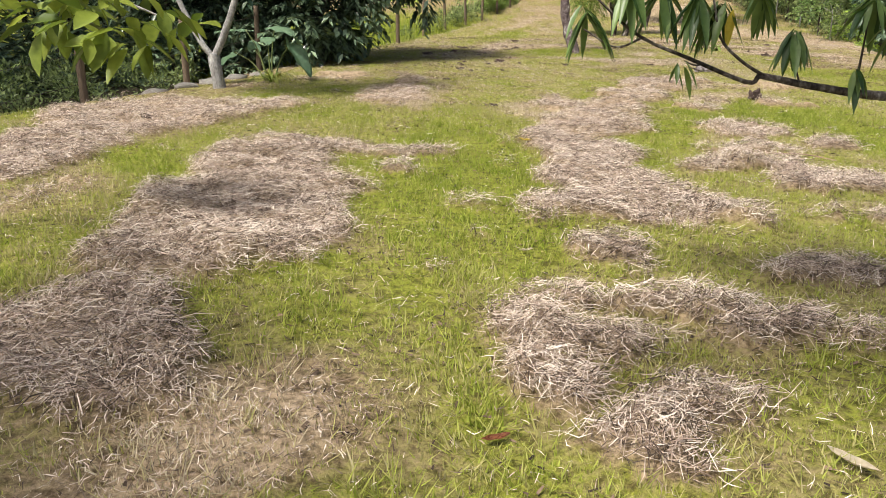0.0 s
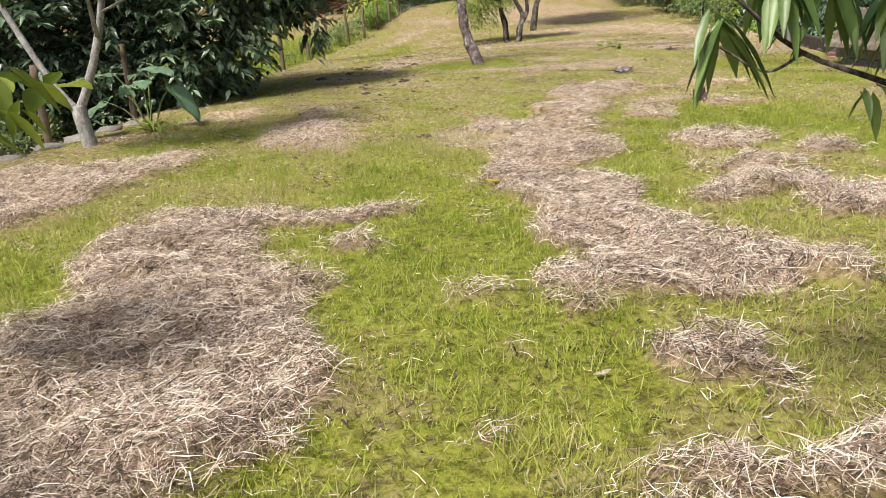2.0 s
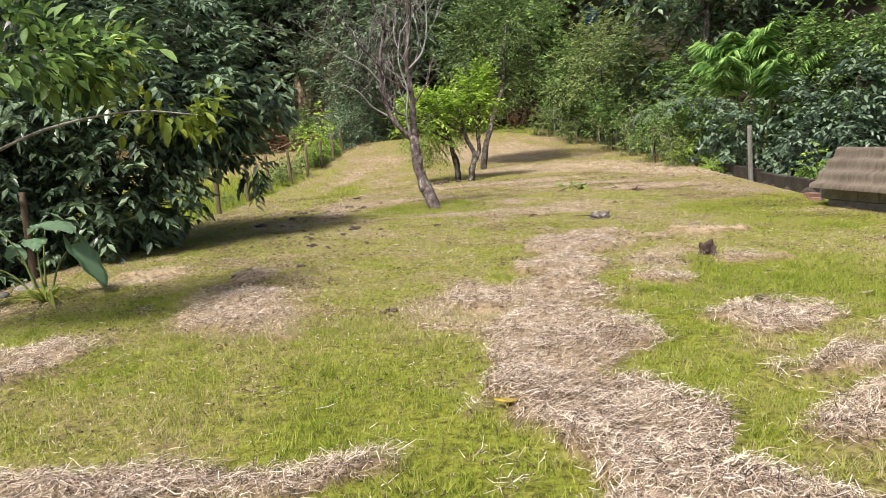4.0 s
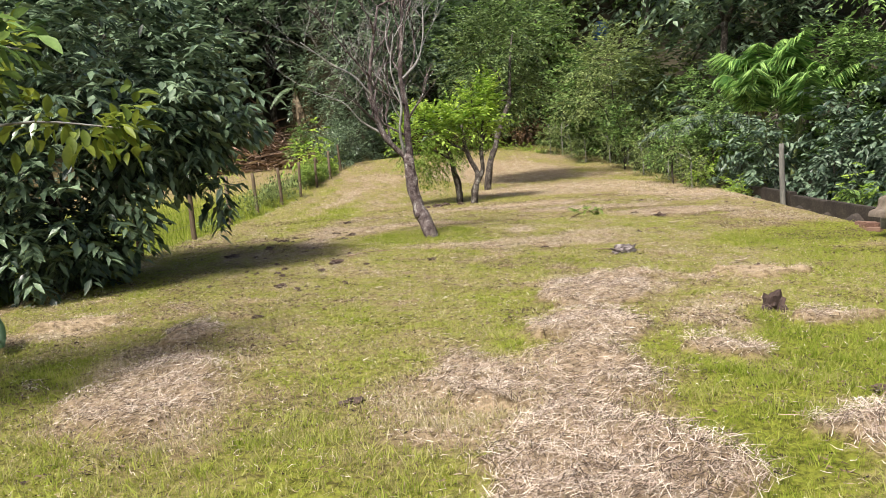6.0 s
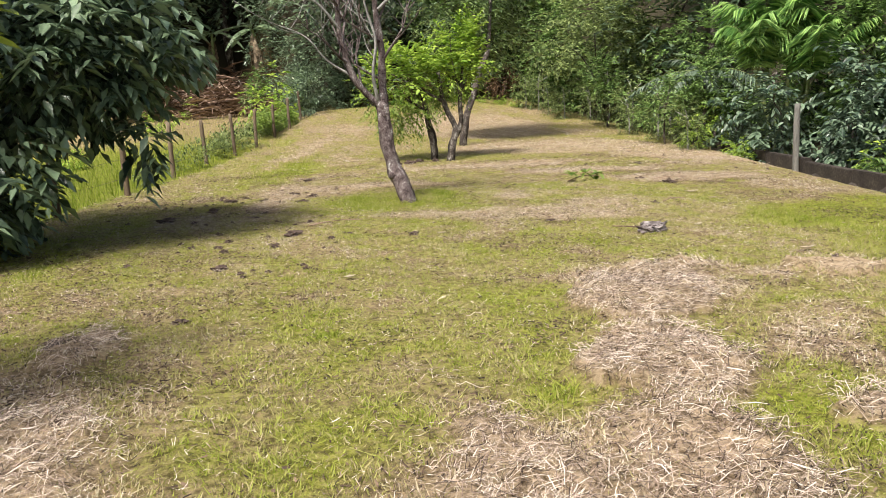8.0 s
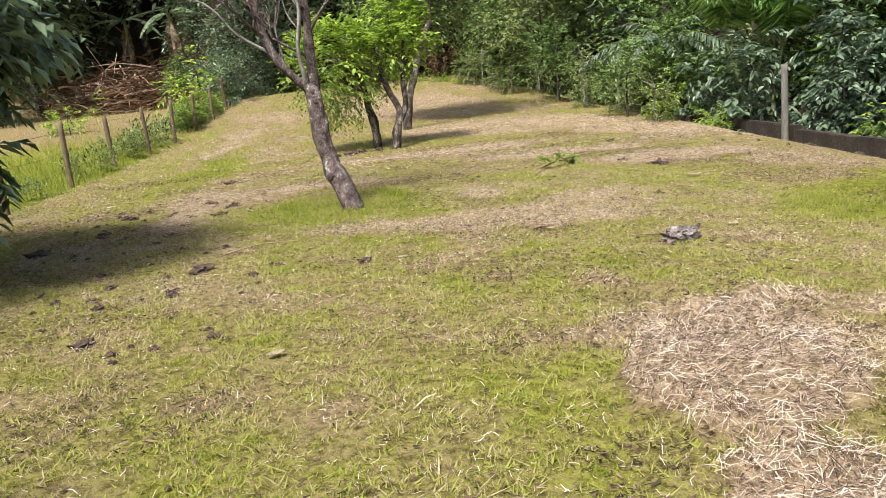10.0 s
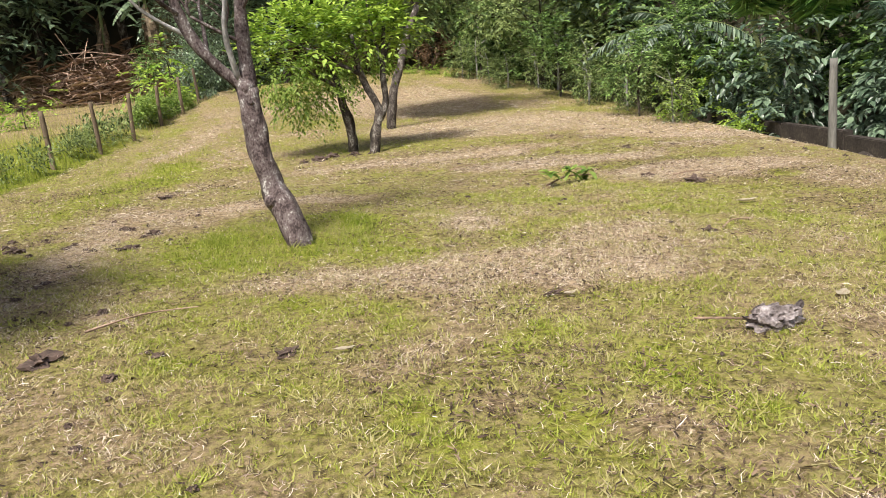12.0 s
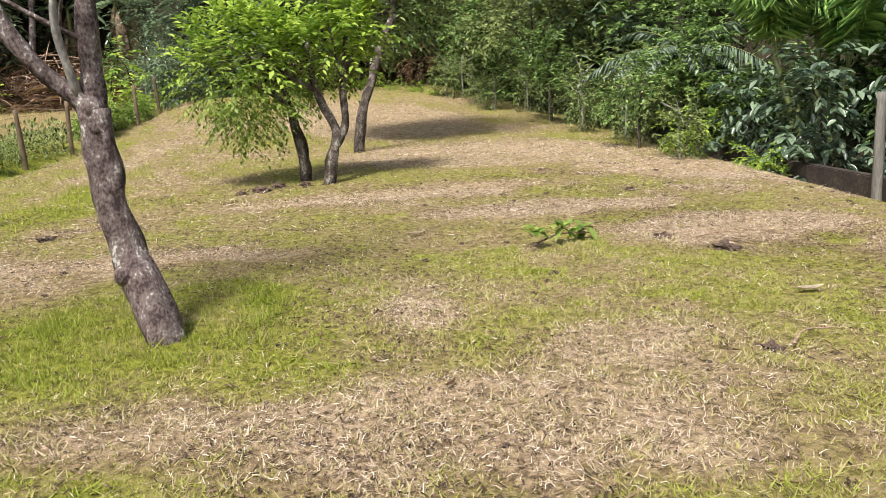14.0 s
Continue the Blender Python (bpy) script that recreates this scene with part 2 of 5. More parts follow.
def tube(bm, pts, r0, r1, sides=8, n=10, rough=0.0, power=1.0, seed=0):
    """A tapered, slightly knobbly tube through pts, closed at both ends."""
    path = curve_points(pts, n)
    rings = []
    for i, p in enumerate(path):
        d = (path[min(i + 1, n - 1)] - path[max(i - 1, 0)]).normalized()
        s = d.cross(Vector((0.31, 0.95, 0.05))).normalized()
        t = d.cross(s)
        f = (i / (n - 1)) ** power
        r = r0 + (r1 - r0) * f
        ring = []
        for k in range(sides):
            a = 2 * math.pi * k / sides
            w = 1 + rough * noise.noise(p * 4 + Vector((math.cos(a) * 1.5, math.sin(a) * 1.5, seed)))
            ring.append(bm.verts.new(p + (s * math.cos(a) + t * math.sin(a)) * r * w))
        rings.append(ring)
    for a, b in zip(rings, rings[1:]):
        for k in range(sides):
            bm.faces.new((a[k], a[(k + 1) % sides], b[(k + 1) % sides], b[k]))
    bm.faces.new(rings[0][::-1])
    bm.faces.new(rings[-1])
    return path


def leaf_mesh(name, pos, way, up, length, width, material, near=False, droop=0.15):
    """Folded leaves: pos, way and up are (n, 3) arrays, length and width arrays. near: a pointed oval with a curve."""
    pos, way, up = (np.asarray(a, float) for a in (pos, way, up))
    way /= np.linalg.norm(way, axis=1, keepdims=True) + 1e-9
    side = np.cross(way, up)
    side /= np.linalg.norm(side, axis=1, keepdims=True) + 1e-9
    nrm = np.cross(side, way)
    L, W = np.asarray(length)[:, None], np.asarray(width)[:, None]
    down = np.array([0, 0, -1.0])
    if near:
        rows = []
        for f, w in ((0.0, 0.06), (0.22, 0.36), (0.5, 0.5), (0.78, 0.32), (1.0, 0.02)):
            c = pos + way * L * f + down * L * droop * f * f
            fold = nrm * W * 0.22 * w * 2
            rows += [c + side * W * w + fold, c, c - side * W * w + fold]
        v = np.stack(rows, 1)
        k = 15
        q = []
        for r in range(4):
            q += [(3 * r, 3 * r + 1, 3 * r + 4, 3 * r + 3), (3 * r + 1, 3 * r + 2, 3 * r + 5, 3 * r + 4)]
    else:
        tip = pos + way * L + down * L * droop
        mid = pos + way * L * 0.45
        fold = nrm * W * 0.15
        v = np.stack([pos, mid + side * W * 0.5 + fold, tip, mid - side * W * 0.5 + fold], 1)
        k = 4
        q = [(0, 1, 2), (0, 2, 3)]
    q = np.array(q)
    f = (np.arange(len(pos))[:, None, None] * k + q[None]).reshape(-1, q.shape[1])
    return mesh_from(name, v.reshape(-1, 3), f, material)


def unit(n, r):
    v = r.normal(size=(n, 3))
    return v / np.linalg.norm(v, axis=1, keepdims=True)


def crown(name, lobes, n, size, ratio, material, seed, clumps=14, spread=0.28, hang=0.12, near=False, shell=0.45):
    """Leaves in clumps over the shells of ellipsoid lobes (x, y, z, rx, ry, rz)."""
    r = np.random.default_rng(seed)
    lob = np.array(lobes, float)
    wt = (lob[:, 3] * lob[:, 4] * lob[:, 5]) ** (2 / 3)
    cents, rads, outs = [], [], []
    for b, w in zip(lob, wt / wt.sum()):
        m = max(3, int(clumps * len(lob) * w))
        d = unit(m, r)
        rad = (shell + (1 - shell) * r.random((m, 1)) ** 0.6) * r.uniform(0.8, 1.12, (m, 1))
        cents.append(b[:3] + d * rad * b[3:6])
        outs.append(d)
        rads.append(np.full(m, spread * (b[3] * b[4] * b[5]) ** (1 / 3)))
    cents, rads, outs = np.concatenate(cents), np.concatenate(rads), np.concatenate(outs)
    pick = r.integers(0, len(cents), n)
    off = r.normal(size=(n, 3)) * 0.55
    pos = cents[pick] + off * rads[pick][:, None] * np.array([1, 1, 0.75])
    way = outs[pick] * 0.7 + off * 0.5 + unit(n, r) * 0.75 + np.array([0, 0, -hang])
    up = np.array([0, 0, 1.0]) + unit(n, r) * 0.55
    ln = size * r.uniform(0.6, 1.25, n)
    return leaf_mesh(name, pos, way, up, ln, ln * ratio * r.uniform(0.8, 1.2, n), material, near)


def sprays(name, lobes, twigs, per, twig, size, ratio, material, seed, rise=0.25, hang=0.25, near=False, shell=0.35, gaps=0.5):
    """Leafy twigs that grow outwards through ellipsoid lobes, with leaves on both sides of each twig and open gaps between groups."""
    r = np.random.default_rng(seed)
    lob = np.array(lobes, float)
    wt = (lob[:, 3] * lob[:, 4] * lob[:, 5]) ** (2 / 3)
    b = lob[r.choice(len(lob), twigs, p=wt / wt.sum())]
    d = unit(twigs, r)
    start = b[:, :3] + d * b[:, 3:] * (shell + (1 - shell) * r.random((twigs, 1)) ** 0.6)
    k = r.normal(size=(5, 3)) * 3.2 / np.mean(lob[:, 3:]) ** 0.7
    keep = np.sin(start @ k.T + r.uniform(0, 6.28, 5)).sum(1) > -2.2 + 2.2 * gaps
    start, d = start[keep], d[keep]
    n = len(start)
    way = d * 0.8 + unit(n, r) * 0.55 + np.array([0, 0, rise])
    way /= np.linalg.norm(way, axis=1, keepdims=True)
    ln = twig * r.uniform(0.6, 1.3, n)
    f = np.linspace(0.08, 1, per)
    pos = start[:, None] + way[:, None] * (ln[:, None] * f)[..., None] + np.array([0, 0, -0.3]) * (ln[:, None] * f ** 2)[..., None]
    side = np.cross(way, [0, 0, 1.0])
    side /= np.linalg.norm(side, axis=1, keepdims=True) + 1e-9
    sgn = np.where(np.arange(per) % 2, 1.0, -1.0)
    out = way[:, None] * 0.6 + side[:, None] * sgn[None, :, None] * 0.8
    out = (out + np.array([0, 0, -hang])).reshape(-1, 3) + unit(n * per, r) * 0.35
    up = np.array([0, 0, 1.0]) + unit(n * per, r) * 0.5
    sz = size * r.uniform(0.65, 1.2, n * per)
    return leaf_mesh(name, pos.reshape(-1, 3), out, up, sz, sz * ratio * r.uniform(0.8, 1.2, n * per), material, near)


def limbs(bm, start, r0, targets, seed=0, sides=6, lift=0.25):
    for i, (x, y, z) in enumerate(targets):
        s, e = Vector(start), Vector((x, y, z))
        mid = s.lerp(e, 0.5) + Vector((noise.noise(e * 3.1) * 0.3, noise.noise(e * 2.3) * 0.3, lift * (e - s).length * 0.4))
        tube(bm, (s, mid, e), r0, r0 * 0.25, sides, 7, 0.3, seed=seed + i)


def lump(r, seed, squash=0.6, detail=2, rough=0.35):
    bm = bmesh.new()
    bmesh.ops.create_icosphere(bm, subdivisions=detail, radius=1)
    for v in bm.verts:
        k = 1 + rough * noise.noise(v.co * 1.3 + Vector((seed, 0, 0))) + rough * 0.7 * noise.noise(v.co * 3.1 + Vector((0, seed, 0)))
        v.co = Vector((v.co.x, v.co.y, max(v.co.z, -0.4) * squash)) * r * k
    return bm


# ---- the ground: lawn terrace, lower field, wooded slopes ----
def smooth(a, b, x):
    t = np.clip((x - a) / (b - a), 0, 1)
    return t * t * (3 - 2 * t)


def left_edge(y):
    return np.interp(y, [-20, 9, 12, 16.5, 20, 35, 45], [-8.2, -5.25, -4.2, -3.2, -2.5, 1.45, 4.6])


def right_edge(y):
    return np.interp(y, [-20, 12.5, 20.5, 28, 36, 44], [4.0, 8.4, 11.0, 13.4, 14.9, 14.6])


def lawn_height(x, y):
    xx, yy = np.clip(x, -4, 14), np.clip(y, 0, 45)
    z = 0.139 - 0.04704 * xx - 0.00039 * yy - 0.002822 * xx ** 2 + 0.002445 * xx * yy + 0.0001212 * yy ** 2
    return z + 0.004 * np.clip(yy - 30, 0, 16) ** 2


# heaps of raked hay and thinner cover: x, y, half-widths, turn in degrees
HAY_LEFT = ((-1.3, 4.85, 0.8, 1.25, 0), (-1.55, 6.3, 0.55, 0.85, 0), (-1.2, 7.1, 0.85, 0.3, -3), (-0.5, 7.02, 0.45, 0.27, -22), (-0.45, 6.2, 0.2, 0.15, 0), (-1.65, 2.9, 0.65, 0.6, 0),
            (-3.5, 8.9, 1.15, 1.25, 0), (-3.6, 6.8, 0.65, 1.4, 0), (-2.6, 9.8, 0.65, 0.8, 0), (-0.75, 11.0, 0.5, 0.95, 0), (-0.65, 12.7, 0.32, 0.55, 0), (-1.9, 14.1, 0.6, 0.4, 30))
HAY_PATH = ((1.15, 5.2, 0.8, 0.5, 0), (1.15, 6.0, 0.55, 0.7, 0), (1.2, 7.2, 0.55, 0.95, 0), (1.5, 8.6, 0.58, 0.85, -12), (1.95, 10.0, 0.5, 0.95, -20), (2.6, 11.4, 0.52, 0.85, -25), (3.2, 12.7, 0.6, 0.75, -40),
            (3.85, 13.4, 0.7, 0.32, 10), (1.35, 10.2, 0.35, 0.8, 0), (1.9, 4.95, 0.4, 0.2, 0), (2.4, 5.1, 0.9, 0.13, 2))
HAY_RIGHT = ((0.85, 4.2, 0.24, 0.38, 0), (0.95, 3.4, 0.78, 0.2, -10), (0.45, 3.1, 0.34, 0.26, 0), (0.45, 2.65, 0.24, 0.36, 10), (0.8, 3.0, 0.32, 0.18, -30), (0.75, 2.28, 0.36, 0.22, 20), (1.0, 2.42, 0.24, 0.2, 40),
             (1.5, 3.1, 0.3, 0.2, 0), (2.0, 3.0, 0.35, 0.15, 0), (2.0, 3.9, 0.4, 0.22, 0), (3.2, 8.6, 0.75, 0.42, 5), (2.9, 7.45, 0.75, 0.24, 10), (2.6, 6.7, 0.6, 0.28, 10), (3.0, 6.15, 0.65, 0.38, 20), (3.9, 7.9, 0.45, 0.22, 0),
             (3.35, 10.3, 0.32, 0.35, 30), (4.6, 10.8, 0.55, 0.26, 0), (5.4, 13.1, 0.6, 0.36, 0))
HAY = HAY_LEFT + HAY_PATH + HAY_RIGHT
THIN = ((-0.7, 11.3, 0.75, 1.8, 5), (1.6, 10.0, 1.0, 1.2, 0), (-2.0, 13.8, 1.0, 0.6, 10), (4.9, 13.2, 1.0, 0.4, 0), (3.1, 17.6, 1.5, 0.6, -12), (3.3, 21.4, 1.4, 0.45, -15),
        (1.1, 20.5, 0.5, 3.0, -14), (8.6, 20.4, 1.9, 1.0, 0), (3.0, 33.0, 0.55, 8.0, -17), (11.2, 25.0, 1.3, 3.0, 20), (6.0, 24.2, 3.4, 0.8, 0), (-0.9, 2.3, 0.8, 0.6, 0), (9.5, 28.5, 3.4, 2.4, 0), (3.6, 13.2, 1.0, 0.9, -30), (9.5, 37.0, 3.0, 5.0, 0), (3.9, 11.5, 0.9, 0.5, 30), (5.6, 17.8, 0.9, 0.5, 0), (4.2, 17.2, 1.9, 0.9, -10), (4.7, 18.9, 0.5, 1.1, -35), (2.5, 21.7, 1.7, 0.6, 0), (7.2, 22.2, 2.2, 0.7, 0))
# lusher grass; the ellipse at (-1.7, 11.6) paints the forked tree's shade as green
LUSH_AND_SHADE = ((0.05, 6.2, 0.75, 2.6, 3), (-2.2, 6.6, 0.9, 1.2, 40), (2.1, 8.0, 0.5, 2.2, -25), (2.9, 19.35, 1.15, 0.95, 0), (-1.7, 11.6, 0.7, 0.8, 0), (8.5, 16.0, 2.5, 1.2, 20), (4.6, 9.5, 1.3, 2.0, 0), (1.6, 26.0, 0.8, 5.0, -15), (7.3, 13.5, 1.5, 1.0, 0))


def field(spots, x, y, soft):
    """How far inside the nearest of some ragged ellipses: 1 well inside, 0 outside."""
    best = np.zeros_like(x)
    for cx, cy, a, b, turn, *_ in spots:
        c, s = math.cos(radians(turn)), math.sin(radians(turn))
        u, v = (x - cx) * c + (y - cy) * s, -(x - cx) * s + (y - cy) * c
        d = 1 - np.sqrt((u / a) ** 2 + (v / b) ** 2)
        best = np.maximum(best, np.clip(d * min(a, b) / soft + 0.3, 0, 1))
    return best


WAVES = [tuple(float(v) for v in (f * math.cos(a), f * math.sin(a), p, 1 / f ** 0.8)) for f, a, p in zip(rng.uniform(1.5, 14, 36), rng.uniform(0, 6.28, 36), rng.uniform(0, 6.28, 36))]
NORM = sum(w[3] for w in WAVES) ** 0.5


def ripple(x, y):
    x, y = np.asarray(x, np.float32), np.asarray(y, np.float32)
    return sum(w * np.sin(kx * x + ky * y + p) for kx, ky, p, w in WAVES) / NORM


def hay_amount(x, y):
    r1, r2, r3 = ripple(x, y), ripple(y + 31, x - 7), ripple(x * 2.7 + 4, y * 2.7)
    return smooth(0.2, 0.8, field(HAY, x + 0.17 * r1, y + 0.19 * r2, 0.26) + 0.10 * r2 + 0.32 * r3 + 0.14 * ripple(x * 6.5, y * 6.5 + 2) - 0.25 * smooth(0.25, 0.9, ripple(y * 1.7, x * 1.7 + 9)))


def dryness(x, y):
    """0 lush green, 1 straw."""
    r1, r2 = ripple(x * 0.8, y * 0.8), ripple(y + 11, x + 5)
    d = 0.25 + 0.10 * smooth(9, 14, y) + 0.11 * r1 + 0.20 * smooth(0.15, 0.7, ripple(x * 0.45 + 7, y * 0.45)) + 0.11 * ripple(x * 2.4, y * 2.4) + 0.09 * ripple(x * 6.1 + 2, y * 6.1) + 0.12 * smooth(0.1, 0.7, ripple(x * 0.23 + 3, y * 0.23))
    d = d - 0.30 * field(LUSH_AND_SHADE, x + 0.15 * r1, y + 0.2 * r2, 0.5)
    d = np.maximum(d, 0.76 * field(THIN, x + 0.25 * r1, y + 0.25 * r2, 0.5) + 0.08 * r2)
    return np.clip(np.maximum(d, hay_amount(x, y) * 0.85), 0, 1)


def ground_height(x, y):
    z = lawn_height(x, y)
    le, re = left_edge(y), right_edge(y)
    off = le - x
    low = -0.15 + 0.042 * np.clip(y - 17, 0, 46) - 0.35 * smooth(14, 9, y) + 0.05 * ripple(x * 0.2, y * 0.2)
    z = np.where(off > 0, z + (low - z) * smooth(0.0, 0.9, off), z)
    up = np.maximum(x - re - 1.2, 0)
    z = z + smooth(0, 1, x - re) * -0.25 + 0.72 * up * smooth(0, 6, up) * smooth(8, 24, y) + 0.05 * up * smooth(26, 10, y)
    back = np.maximum(y - 47 - 14 * smooth(6, 2, x), 0)
    z = z + 0.85 * back * smooth(0, 8, back) + 0.012 * ripple(x, y) * (off < 0)
    z = z + 0.35 * np.clip(-(x + 16), 0, 60) * smooth(10, 40, y)
    z = np.minimum(z, 38)
    inner = (y < 16)
    return z + np.where(inner, hay_amount(x, y) * (0.06 + 0.06 * ripple(x * 1.8, y * 1.8)), 0)


def axis(fine, lo, hi, far0, far1, step):
    a = list(np.arange(lo, hi, fine))
    s, v = step, hi
    while v < far1:
        a.append(v)
        s *= 1.09
        v += s
    s, v = step, lo - step
    b = []
    while v > far0:
        b.append(v)
        s *= 1.09
        v -= s
    return np.array(b[::-1] + a)


gx, gy = axis(0.085, -5.6, 9.0, -900, 900, 0.13), axis(0.085, 0.6, 22.0, -900, 900, 0.13)
GX, GY = np.meshgrid(gx, gy)
idx = np.arange(GX.size).reshape(GX.shape)
quads = np.stack([idx[:-1, :-1], idx[:-1, 1:], idx[1:, 1:], idx[1:, :-1]], -1).reshape(-1, 4)
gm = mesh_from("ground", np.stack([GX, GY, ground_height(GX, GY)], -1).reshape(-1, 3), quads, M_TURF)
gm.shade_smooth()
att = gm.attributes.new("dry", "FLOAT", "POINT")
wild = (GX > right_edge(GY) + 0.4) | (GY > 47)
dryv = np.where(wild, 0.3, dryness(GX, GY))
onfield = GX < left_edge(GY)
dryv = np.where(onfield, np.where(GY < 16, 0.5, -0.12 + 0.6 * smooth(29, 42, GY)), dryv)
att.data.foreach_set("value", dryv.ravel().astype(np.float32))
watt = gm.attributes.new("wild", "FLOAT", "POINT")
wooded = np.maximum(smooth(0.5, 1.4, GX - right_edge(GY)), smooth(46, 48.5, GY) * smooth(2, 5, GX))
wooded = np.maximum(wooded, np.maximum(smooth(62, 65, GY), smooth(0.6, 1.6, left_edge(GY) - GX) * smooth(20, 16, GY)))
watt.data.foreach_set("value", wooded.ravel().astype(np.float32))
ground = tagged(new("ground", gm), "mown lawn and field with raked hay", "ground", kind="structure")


def blades(name, x, y, height, width, lean, label):
    n = len(x)
    z = ground_height(x, y) - 0.004
    a = rng.uniform(0, 6.283, n)
    b = rng.uniform(0, 6.283, n)
    ln = np.abs(rng.normal(0, 1, n)) * lean * height
    base = np.stack([x, y, z], -1)
    sd = np.stack([np.cos(a), np.sin(a), np.zeros(n)], -1) * (width / 2)[:, None]
    tip = base + np.stack([np.cos(b) * ln, np.sin(b) * ln, height], -1)
    v = np.stack([base - sd, base + sd, tip], 1).reshape(-1, 3)
    me = mesh_from(name, v, np.arange(3 * n).reshape(-1, 3), M_BLADE)
    d = me.attributes.new("dry", "FLOAT", "POINT")
    dv = np.where(x < left_edge(y), np.where(y < 16, 0.3, -0.12 + 0.6 * smooth(29, 42, y)), dryness(x, y) + 0.13 * ripple(x * 9, y * 9) + 0.10 * ripple(x * 4 + 8, y * 4))
    d.data.foreach_set("value", np.repeat(dv, 3).astype(np.float32))
    return tagged(new(name, me), label, "grass", kind="stuff")


def scatter(n, x0, x1, y0, y1, keep):
    x, y = rng.uniform(x0, x1, n), rng.uniform(y0, y1, n)
    k = rng.random(n) < keep(x, y)
    return x[k], y[k]


def on_lawn(x, y):
    return (x > left_edge(y) - 0.1) & (x < right_edge(y))


def lawn_keep(x, y):
    """Grass grows in small tufts, with gaps between them."""
    tufts = 0.16 + 0.84 * smooth(-0.8, 0.6, ripple(x * 3.7, y * 3.7) + 0.8 * ripple(y * 8.3 + 5, x * 8.3))
    return tufts * on_lawn(x, y) * (1 - 0.85 * hay_amount(x, y)) * (1 - 0.35 * dryness(x, y))


bx, by = scatter(380000, -5.4, 5.0, 1.2, 10.0, lawn_keep)
bx2, by2 = scatter(560000, -3.0, 7.5, 9.5, 20.5, lawn_keep)
bx3, by3 = scatter(260000, -2.6, 15.0, 13.0, 45.0, lambda x, y: lawn_keep(x, y) * ((x > 7.5) | (y > 20.5)))
X, Y = np.concatenate([bx, bx2, bx3]), np.concatenate([by, by2, by3])
mown = smooth(8.5, 12, Y) * (1 - field(LUSH_AND_SHADE, X, Y, 0.4))
H = (0.046 - 0.021 * mown) * rng.uniform(0.5, 1.35, len(X)) * (1 + 0.7 * smooth(21, 30, Y))
tuft = smooth(-0.7, 0.8, ripple(X * 5.3, Y * 5.3) + 0.7 * ripple(Y * 11, X * 11))
H *= 0.5 + 1.0 * tuft
blades("grass", X, Y, H, 0.005 + 0.004 * rng.random(len(X)) + 0.004 * mown + 0.007 * smooth(15, 27, Y), 0.8 + 0.5 * mown, "short green and yellowing lawn grass")
fx, fy = scatter(90000, -14, 4.0, 16.0, 60.0, lambda x, y: (x < left_edge(y) - 0.1) * np.exp(-np.maximum(left_edge(y) - x, 0) / 4) * smooth(75, 15, y))
blades("tall_grass", fx, fy, rng.uniform(0.10, 0.34, len(fx)), rng.uniform(0.008, 0.02, len(fx)), 0.4, "tall field grass beyond the fence")


def straws(name, x, y, length, lift, half, label, flow=1.0, bends=2, material=M_STRAW):
    """Flat bent stalks lying on the ground; half: half their width."""
    n = len(x)
    z = ground_height(x, y)
    a = (1.6 * ripple(x * 0.35, y * 0.35) + 1.5 * ripple(x * 1.3, y * 1.3)) * flow + rng.normal(0, 0.6 + 2.2 * (1 - flow), n)
    bend = rng.normal(0, 0.75, n)
    rows = []
    p = np.stack([x, y, z + lift * rng.random(n)], -1)
    tilt = rng.normal(0.05, 0.3, n)
    for k in range(bends + 1):
        ang = a + bend * (k - 1)
        d = np.stack([np.cos(ang), np.sin(ang), np.zeros(n)], -1)
        s = np.stack([-np.sin(ang), np.cos(ang), rng.normal(0, 0.5, n)], -1) * (half * (1.0, 1.0, 0.3)[k])[:, None]
        rows += [p - s, p + s]
        p = p + d * (length / bends)[:, None]
        p[:, 2] = np.maximum(ground_height(p[:, 0], p[:, 1]) + lift * rng.random(n) * 0.8 + 0.004, p[:, 2] + tilt * length / 2 * (1, -0.9, 0)[k])
    v = np.stack(rows, 1).reshape(-1, 3)
    q = np.array([(0, 1, 3, 2), (2, 3, 5, 4)][:bends])
    f = (np.arange(n)[:, None, None] * (2 * bends + 2) + q[None]).reshape(-1, 4)
    return tagged(new(name, mesh_from(name, v, f, material)), label, "hay", kind="stuff")


def hay_keep(x, y):
    return hay_amount(x, y) * (0.35 + 0.65 * smooth(11, 5, y))


hx, hy = scatter(720000, -5.0, 4.6, 1.2, 13.5, hay_keep)
straws("hay", hx, hy, rng.uniform(0.03, 0.15, len(hx)), 0.055, rng.uniform(0.0008, 0.0021, len(hx)), "raked pale brown cut hay lying in heaps", 0.75)
sx, sy = scatter(640000, -5.0, 11.5, 1.2, 24.0, lambda x, y: on_lawn(x, y) * (1 - 0.6 * hay_amount(x, y)) * (0.17 + 0.83 * smooth(0.38, 0.7, dryness(x, y))) * (1 - 0.75 * field(LUSH_AND_SHADE, x, y, 0.4)))
straws("loose_straw", sx, sy, rng.uniform(0.02, 0.065, len(sx)), 0.035, rng.uniform(0.0008, 0.0019, len(sx)), "loose dry grass clippings scattered over the lawn", 0.2, 2)
sx, sy = scatter(100000, -3.0, 15.0, 22.0, 45.0, lambda x, y: on_lawn(x, y) * (0.15 + 0.9 * smooth(0.35, 0.75, dryness(x, y))))
straws("loose_straw", sx, sy, rng.uniform(0.04, 0.12, len(sx)), 0.035, rng.uniform(0.0018, 0.0036, len(sx)), "dry grass clippings on the far part of the lawn", 0.2, 1)


